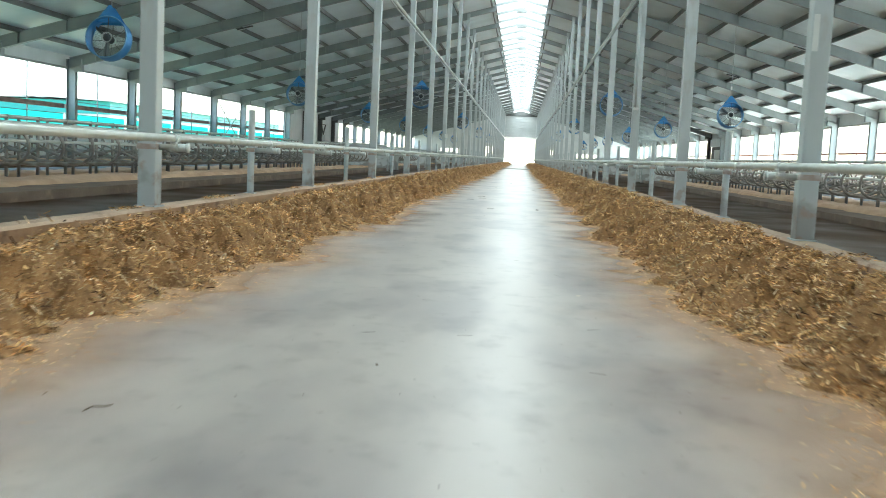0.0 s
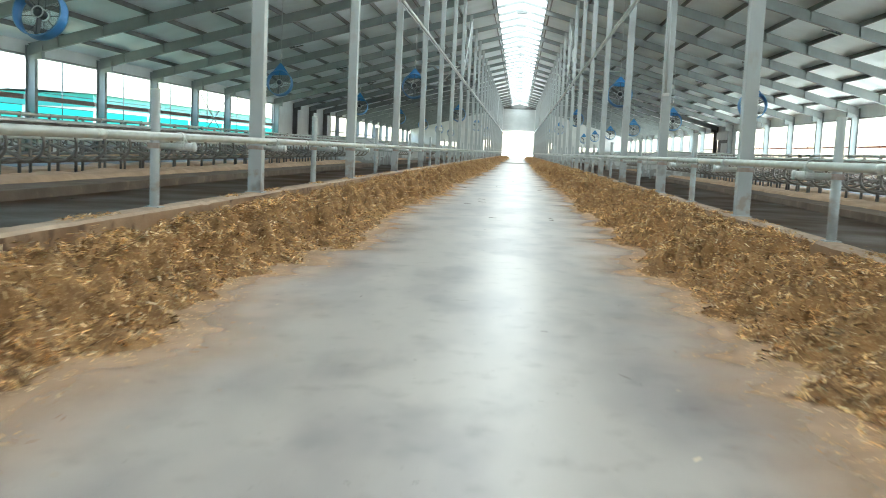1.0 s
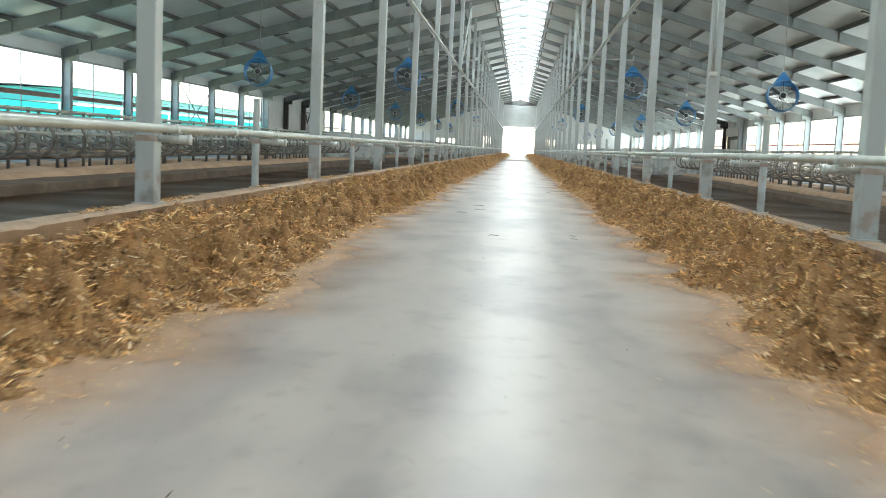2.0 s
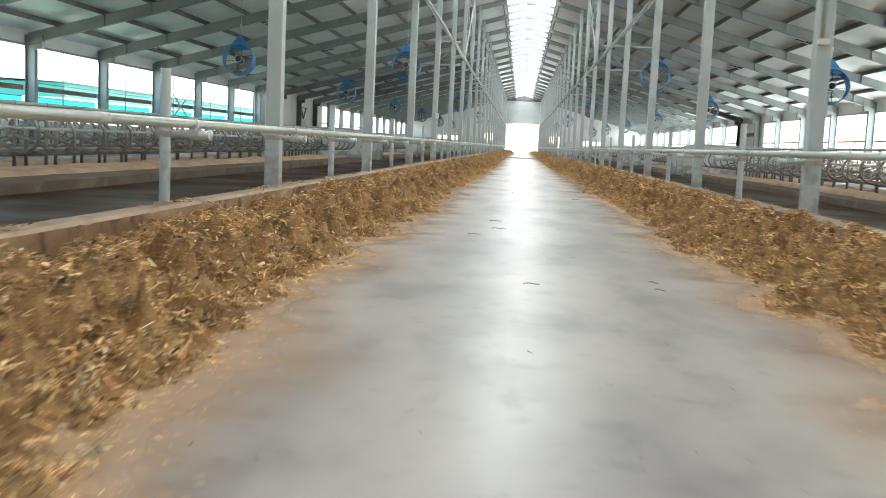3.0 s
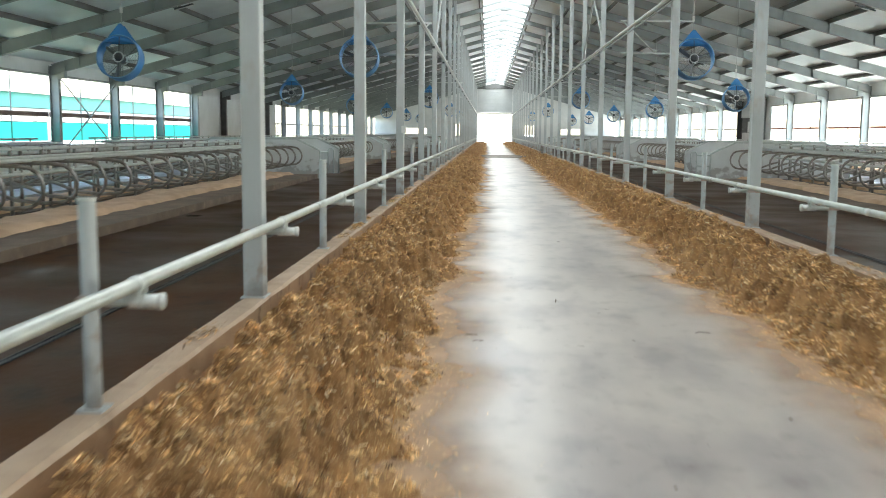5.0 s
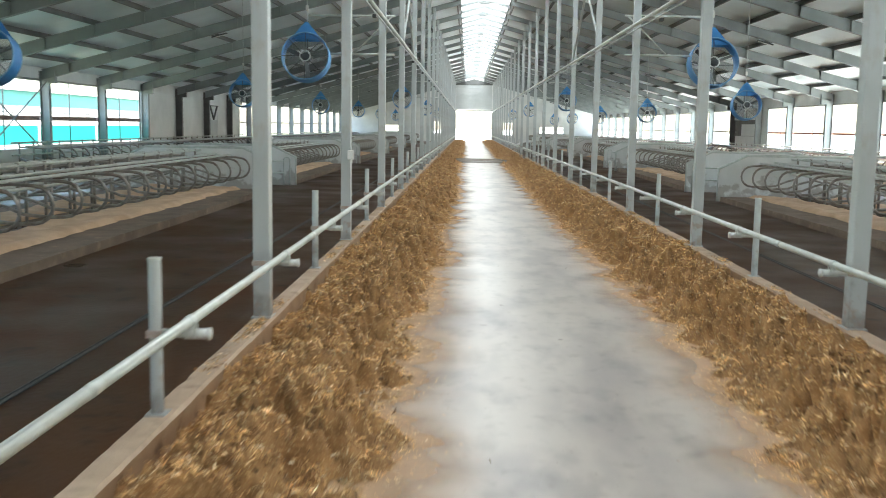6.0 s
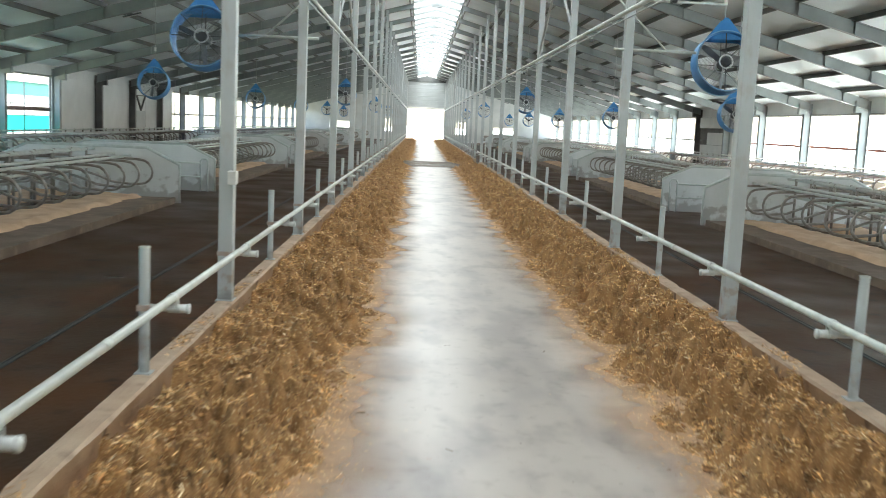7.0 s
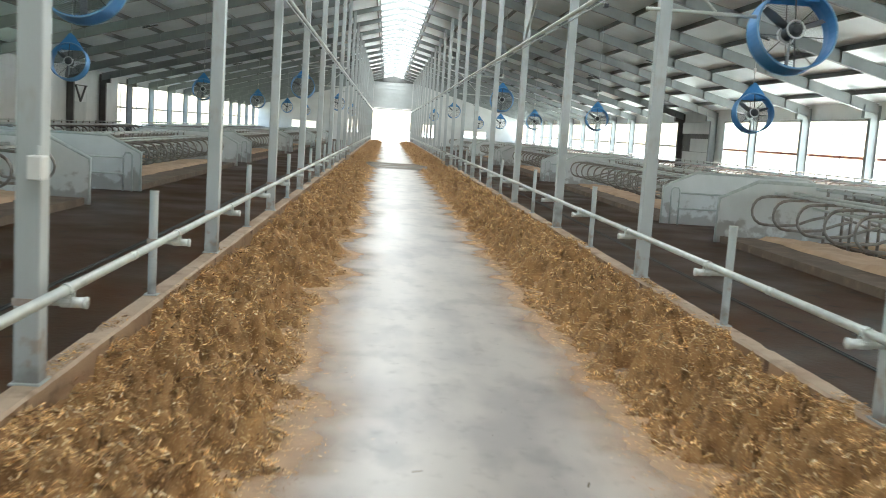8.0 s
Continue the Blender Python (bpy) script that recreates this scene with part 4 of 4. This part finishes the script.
# ---- lamps under the rafters ----
first = None
for s in (-1, 1):
    for k in range(FIRST + 1, LAST + 1, 2):
        m = pose(s * 10.75, k * BAY, roof_z(10.75) - 0.6, 0, math.degrees(math.atan(SLOPE)) * s, 0)
        if first is None:
            first = thing("strip_lamp", "slim switched-off strip lamp under a rafter", "lamp", "strip lamps under the rafters", at=m)
            bm = bmesh.new()
            add_box(bm, -0.32, 0.32, -0.06, 0.06, -0.05, 0.0, bevel=0.012)
            part("housing", bm, "dark", first)
            bm = bmesh.new()
            add_box(bm, -0.3, 0.3, -0.05, 0.05, -0.062, -0.05, bevel=0.005)
            part("diffuser", bm, "white", first)
            bm = bmesh.new()
            for x in (-0.2, 0.2):
                add_tube(bm, (x, 0, 0), (x, 0, 0.12), 0.008, 6)
            part("hanger", bm, "steel", first)
        else:
            copy_thing(first, m)

# ---- small fittings ----
box = thing("junction_box", "small white plastic junction box fixed to a column", "box")
bm = bmesh.new()
add_box(bm, -COL_X + 0.035, -COL_X + 0.125, 29.8, 29.92, 1.535, 1.675, bevel=0.012)
part("housing", bm, "white", box)
bm = bmesh.new()
add_box(bm, -COL_X + 0.04, -COL_X + 0.12, 29.788, 29.8, 1.54, 1.67, bevel=0.005)
part("lid", bm, "white", box)
bm = bmesh.new()
add_tube(bm, (-COL_X + 0.08, 29.86, 1.675), (-COL_X + 0.08, 29.86, 1.73), 0.01, 6)
part("cable_gland", bm, "steel", box)

plate = thing("column_plate", "narrow white plate fixed to the face of a column", "plate")
bm = bmesh.new()
add_box(bm, COL_X - 0.07, COL_X - 0.025, -0.085, -0.075, 1.78, 2.06, bevel=0.003)
part("panel", bm, "white", plate)
drop = thing("down_conduit", "grey cable conduit dropping down the face of a column", "conduit")
bm = bmesh.new()
add_tube(bm, (COL_X - 0.035, 11.9, 1.98), (COL_X - 0.035, 11.9, 4.05), 0.021, 10)
part("tube", bm, "steel", drop, smooth=True)
bm = bmesh.new()
add_box(bm, COL_X - 0.075, COL_X + 0.03, 11.87, 11.925, 1.93, 1.985, bevel=0.008)
part("end_fitting", bm, "white", drop, "pale end fitting")

# ---- feed ----
def mound_height(s, x, y, seed):
    """Height of the heaped feed at a place; x is the distance from the alley's middle."""
    edge = max(1.2, 1.46 - 0.006 * y) + 0.2 * noise.noise((y * 0.5, seed, 0)) + 0.24 * noise.noise((y * 1.2, seed, 4)) + 0.14 * noise.noise((y * 3.2, seed, 9)) + 0.05 * noise.noise((y * 9, seed, 15))
    crest = 0.23 + 0.08 * noise.noise((y * 0.5, seed, 20)) + 0.05 * noise.noise((y * 1.7, seed, 31))
    low = min(1.0, max(0.0, abs(y - 0.5 * (GAP[0] + GAP[1]) + 0.6) / 2.6 - 0.55))
    edge += 0.25 * min(1.0, max(0.0, (-2.4 - y) / 1.8)) - 0.06 if s > 0 else -0.06 - 0.16 * math.exp(-((y - 5.3) / 1.8) ** 2)
    return edge + (1.0 - low) * 0.7, crest * (0.12 + 0.88 * low)


def mound(s):
    """Chopped feed heaped along one curb, with pockets where it has been eaten."""
    cols = 36
    ys = np.concatenate([np.arange(BACK + 0.4, -7, 0.2), np.arange(-7, 46, 0.05), np.arange(46, 150, 0.16)])
    seed = 3.1 if s > 0 else 11.7
    verts = np.zeros((len(ys), cols, 3))
    for i, y in enumerate(ys):
        edge, crest = mound_height(s, 0, y, seed)
        dip = (0.2 if s < 0 else -0.12) + 0.3 * noise.noise((y * 0.8, seed, 50))
        for j in range(cols):
            u = j / (cols - 1)
            x = edge + (2.556 - edge) * u
            h = crest * math.sin(min(1.0, u * 1.7) * math.pi / 2) ** 1.2 * (1 - dip * max(0, u - 0.65) / 0.35)
            q = (x * 5.5 + 0.4 * noise.noise((x * 9, y * 9, 2)), y * 4.6 + 0.4 * noise.noise((y * 9, x * 9, 7)), seed)
            near = noise.voronoi(q)[0]
            p = noise.voronoi((x * 2.6 + 0.25 * noise.noise((x * 12, y * 12, 5)), y * 2.3 + 0.25 * noise.noise((y * 12, x * 12, 8)), seed + 9))[0][0]
            small = noise.voronoi((x * 13, y * 12, seed))[0][0]
            lump = (0.8 + 0.25 * min(1.0, max(0.0, y / 8)) + 0.35 * min(1.0, max(0.0, (y - 10) / 8))) * (0.22 * noise.noise((x * 3.0, y * 2.4, seed)) + 0.24 * noise.noise((x * 6.5, y * 5.0, seed + 3)) + 0.3 * (0.4 - near[0])
                    + 0.2 * (0.35 - small) + 0.12 * noise.noise((x * 12, y * 10, seed + 6)) + 0.05 * noise.noise((x * 28, y * 28, seed)) - 1.15 * max(0.0, 0.27 - p))
            z = h + lump * min(1, u * 3) * min(1.0, crest / 0.15) * (1.0 - 0.55 * max(0.0, u - 0.7) / 0.3)
            top = 0.3 - (0.07 if s < 0 else 0.0) * u
            verts[i, j] = (s * x, y, max(-0.012 if u < 0.3 else 0.002, (z if z < top else top + 0.4 * (z - top)) - 0.012 * max(0.0, 1 - u / 0.2)))
    n, c = len(ys), cols
    idx = np.arange(n * c).reshape(n, c)
    quads = np.stack([idx[:-1, :-1], idx[1:, :-1], idx[1:, 1:], idx[:-1, 1:]], -1).reshape(-1, 4)
    if s > 0:
        quads = quads[:, ::-1]
    me = bpy.data.meshes.new("feed_pile")
    me.from_pydata(verts.reshape(-1, 3).tolist(), [], quads.tolist())
    me.materials.append(MAT["feed"])
    me.polygons.foreach_set("use_smooth", [True] * len(me.polygons))
    tagged(new("feed_pile", me), "heap of yellow-brown chopped silage feed along the curb", "feed", "feed along the curbs", "stuff")
    return ys, verts


def dust(s, ys, verts):
    """A thin film of feed dust along the foot of the heap."""
    keep = [i for i in range(0, len(ys), 2) if -7 < ys[i] < 120]
    steps = (0.75, 0.62, 0.5, 0.4, 0.3, 0.2, 0.1, 0.0, -0.1, -0.45)
    v, th = [], []
    for i in keep:
        e = abs(verts[i, 0, 0])
        wide = 1.0 + 0.7 * noise.noise((ys[i] * 0.6, s * 4, 3))
        for d, t in zip(steps, (0.0, 0.04, 0.12, 0.24, 0.38, 0.53, 0.68, 0.82, 0.93, 1.0)):
            v.append((s * (e - d * wide), ys[i], 0.0035))
            th.append(t)
    c = len(steps)
    idx = np.arange(len(keep) * c).reshape(-1, c)
    quads = np.stack([idx[:-1, :-1], idx[1:, :-1], idx[1:, 1:], idx[:-1, 1:]], -1).reshape(-1, 4)
    if s > 0:
        quads = quads[:, ::-1]
    me = bpy.data.meshes.new("feed_dust")
    me.from_pydata(v, [], quads.tolist())
    me.attributes.new("thickness", "FLOAT", "POINT").data.foreach_set("value", th)
    me.materials.append(MAT["dust"])
    tagged(new("feed_dust", me), "thin film of orange feed dust at the foot of the heap", "dust", "", "stuff")


def quads_mesh(v, label):
    n = len(v)
    me = bpy.data.meshes.new("loose_straw")
    me.from_pydata(v.reshape(-1, 3).tolist(), [], np.arange(n * 4).reshape(-1, 4).tolist())
    me.materials.append(MAT["straw"])
    tagged(new("loose_straw", me), label, "straw", "", "stuff")


def stalks_at(base, size, tilt_by, flat):
    """One thin flat stalk at each place."""
    count = len(base)
    ang, tilt = rng.uniform(0, 2 * np.pi, count), rng.normal(0, tilt_by, count) * ~flat
    length, width = size * rng.uniform(0.5, 1.7, count), size * rng.uniform(0.09, 0.24, count)
    d = np.stack([np.cos(ang) * np.cos(tilt), np.sin(ang) * np.cos(tilt), np.sin(tilt)], -1) * length[:, None] / 2
    w = np.stack([-np.sin(ang), np.cos(ang), rng.normal(0, 0.5, count) * ~flat], -1) * width[:, None] / 2
    v = np.stack([base - d - w, base + d - w, base + d + w, base - d + w], 1)
    v[..., 2] = np.maximum(v[..., 2], 0.003)
    return v


def tufts(s, ys, verts, count, each, y_lo, y_hi, size, spread):
    """Matted tufts of chopped stalks heaped on the feed."""
    yy = rng.uniform(y_lo, y_hi, count)
    u = rng.beta(1.15, 1.0, count) * 0.97 + 0.02
    i = np.clip(np.searchsorted(ys, yy), 0, len(ys) - 1)
    centre = verts[i, (u * (verts.shape[1] - 1)).astype(int)].copy()
    centre[:, 1] = yy
    grow = np.minimum(1.0, 0.25 + u * 4) * rng.lognormal(0, 0.35, count)
    off = rng.normal(0, 1, (count, each, 2)) * (spread * grow)[:, None, None]
    r2 = (off ** 2).sum(-1) / (spread * grow)[:, None] ** 2
    base = np.repeat(centre[:, None], each, 1)
    base[..., :2] += off
    base[..., 2] += (spread * grow)[:, None] * 1.1 * np.exp(-r2 / 2) * rng.uniform(0.2, 1.0, (count, each))
    base[..., 0] = np.clip(base[..., 0] * s, 0.8, 2.545) * s
    base = base.reshape(-1, 3)
    quads_mesh(stalks_at(base, size, 0.45, np.zeros(len(base), bool)), "matted tufts of yellow-brown chopped straw and silage")


def strewn(s, ys, verts, count, y_lo, y_hi, size):
    """Loose stalks scattered past the edge of the heap."""
    yy = rng.uniform(y_lo, y_hi, count)
    i = np.clip(np.searchsorted(ys, yy), 0, len(ys) - 1)
    base = verts[i, 1].copy()
    base[:, 1] = yy
    base[:, 0] -= s * (rng.exponential(0.1, count) - 0.05)
    base[:, 2] = 0.004
    quads_mesh(stalks_at(base, size, 0.0, np.ones(count, bool)), "loose stalks strewn on the alley floor")


def flakes(s, ys, verts, count, y_lo, y_hi, size):
    """Chopped flakes lying evenly over the heap."""
    yy = rng.uniform(y_lo, y_hi, count)
    u = rng.uniform(0.0, 1.0, count) ** 0.85
    i = np.clip(np.searchsorted(ys, yy) - 1, 0, len(ys) - 2)
    c = verts.shape[1] - 1
    j = np.clip((u * c).astype(int), 0, c - 1)
    fy, fu = np.clip((yy - ys[i]) / (ys[i + 1] - ys[i]), 0, 1)[:, None], (u * c - j)[:, None]
    base = (verts[i, j] * (1 - fu) + verts[i, j + 1] * fu) * (1 - fy) + (verts[i + 1, j] * (1 - fu) + verts[i + 1, j + 1] * fu) * fy
    base[:, 2] += rng.uniform(0.0, 0.012, count)
    quads_mesh(stalks_at(base, size, 0.35, np.zeros(count, bool)), "chopped straw flakes covering the heap of feed")


def crumbs(count, y_lo, y_hi, size, label, x_by):
    base = np.stack([rng.normal(0, x_by, count), rng.uniform(y_lo, y_hi, count), np.full(count, 0.004)], -1)
    base[:, 0] = np.clip(base[:, 0], -1.5, 1.5)
    me = bpy.data.meshes.new("crumbs")
    v = stalks_at(base, size, 0.0, np.ones(count, bool))
    me.from_pydata(v.reshape(-1, 3).tolist(), [], np.arange(count * 4).reshape(-1, 4).tolist())
    me.materials.append(MAT["dry_stalk"])
    tagged(new("crumbs", me), label, "crumbs", "", "stuff")


MAT["tread"] = MAT["dust"].copy()
for node in MAT["tread"].node_tree.nodes:
    if node.type == "MIX":
        node.inputs[6].default_value, node.inputs[7].default_value = (0.2, 0.165, 0.13, 1), (0.3, 0.25, 0.205, 1)


def crossing():
    """Brown tread marks over the alley floor where the curbs break off."""
    ys, xs = np.linspace(GAP[0] - 2.6, GAP[1] + 1.2, 40), np.linspace(-2.55, 2.55, 30)
    v, th = [], []
    for y in ys:
        for x in xs:
            mid = min(1.0, (y - ys[0]) / 1.2, (ys[-1] - y) / 1.2)
            v.append((x, y, 0.005))
            th.append(mid * (0.8 + 0.5 * noise.noise((x * 0.8, y * 0.8, 3))))
    idx = np.arange(len(v)).reshape(len(ys), len(xs))
    me = bpy.data.meshes.new("tread_marks")
    me.from_pydata(v, [], np.stack([idx[:-1, :-1], idx[:-1, 1:], idx[1:, 1:], idx[1:, :-1]], -1).reshape(-1, 4).tolist())
    me.attributes.new("thickness", "FLOAT", "POINT").data.foreach_set("value", th)
    me.materials.append(MAT["tread"])
    tagged(new("tread_marks", me), "brown trodden dirt across the alley floor", "dirt", "", "stuff")


crossing()
for s in (-1, 1):
    ys, verts = mound(s)
    dust(s, ys, verts)
    flakes(s, ys, verts, 190000, -6.5, 34, 0.034)
    flakes(s, ys, verts, 80000, 34, 64, 0.038)
    flakes(s, ys, verts, 40000, 64, 145, 0.06)
    tufts(s, ys, verts, 4500, 16, -6.5, 34, 0.035, 0.042)
    tufts(s, ys, verts, 2000, 12, 34, 64, 0.042, 0.05)
    strewn(s, ys, verts, 15000, -6.5, 50, 0.026)
    # feed dropped on top of the curb
    heaps = rng.uniform(-6, 44, 26)
    base = np.stack([s * np.clip(rng.normal(2.63, 0.035, 2600), 2.57, 2.72), np.repeat(heaps, 100) + rng.normal(0, 0.16, 2600), CURB_TOP + rng.uniform(0.004, 0.022, 2600)], -1)
    quads_mesh(stalks_at(base, 0.03, 0.3, np.zeros(len(base), bool)), "spilled feed lying on the curb")
crumbs(420, -6.5, 45, 0.016, "small dark crumbs scattered on the alley floor", 0.75)
crumbs(46, -5, 45, 0.05, "larger dark scraps of chaff on the alley floor", 0.7)

# loose stalks on the alley floor
for n, (x, y, a, l) in enumerate(((-0.87, -4.91, 50, 0.1), (-0.4, 12.98, 8, 0.14), (-0.37, 12.03, 5, 0.09), (-0.3, 12.05, 15, 0.05), (-0.555, 11.3, 5, 0.12),
                                  (-0.265, 19.73, 84, 0.14), (0.79, 18.4, 4, 0.12), (0.723, 8.575, -40, 0.07), (0.721, 8.25, -42, 0.07), (0.11, 24.63, 20, 0.05),
                                  (-1.025, 18.17, 10, 0.1), (-0.97, 17.96, 10, 0.09), (-0.058, 8.2, 0, 0.1), (-1.06, 27.2, 15, 0.07))):
    bm = bmesh.new()
    add_path(bm, [(-l / 2, 0, 0.006), (-l / 6, 0.01, 0.012), (l / 6, -0.006, 0.01), (l / 2, 0.012, 0.006)], 0.002 + 0.006 * l, 5)
    ob = new("stalk", finish("stalk", bm, "dry_stalk"))
    ob.matrix_world = pose(x, y, 0.001, 0, 0, a)
    tagged(ob, "dark dry stalk lying on the alley floor", "stalk", "stalks on the floor")
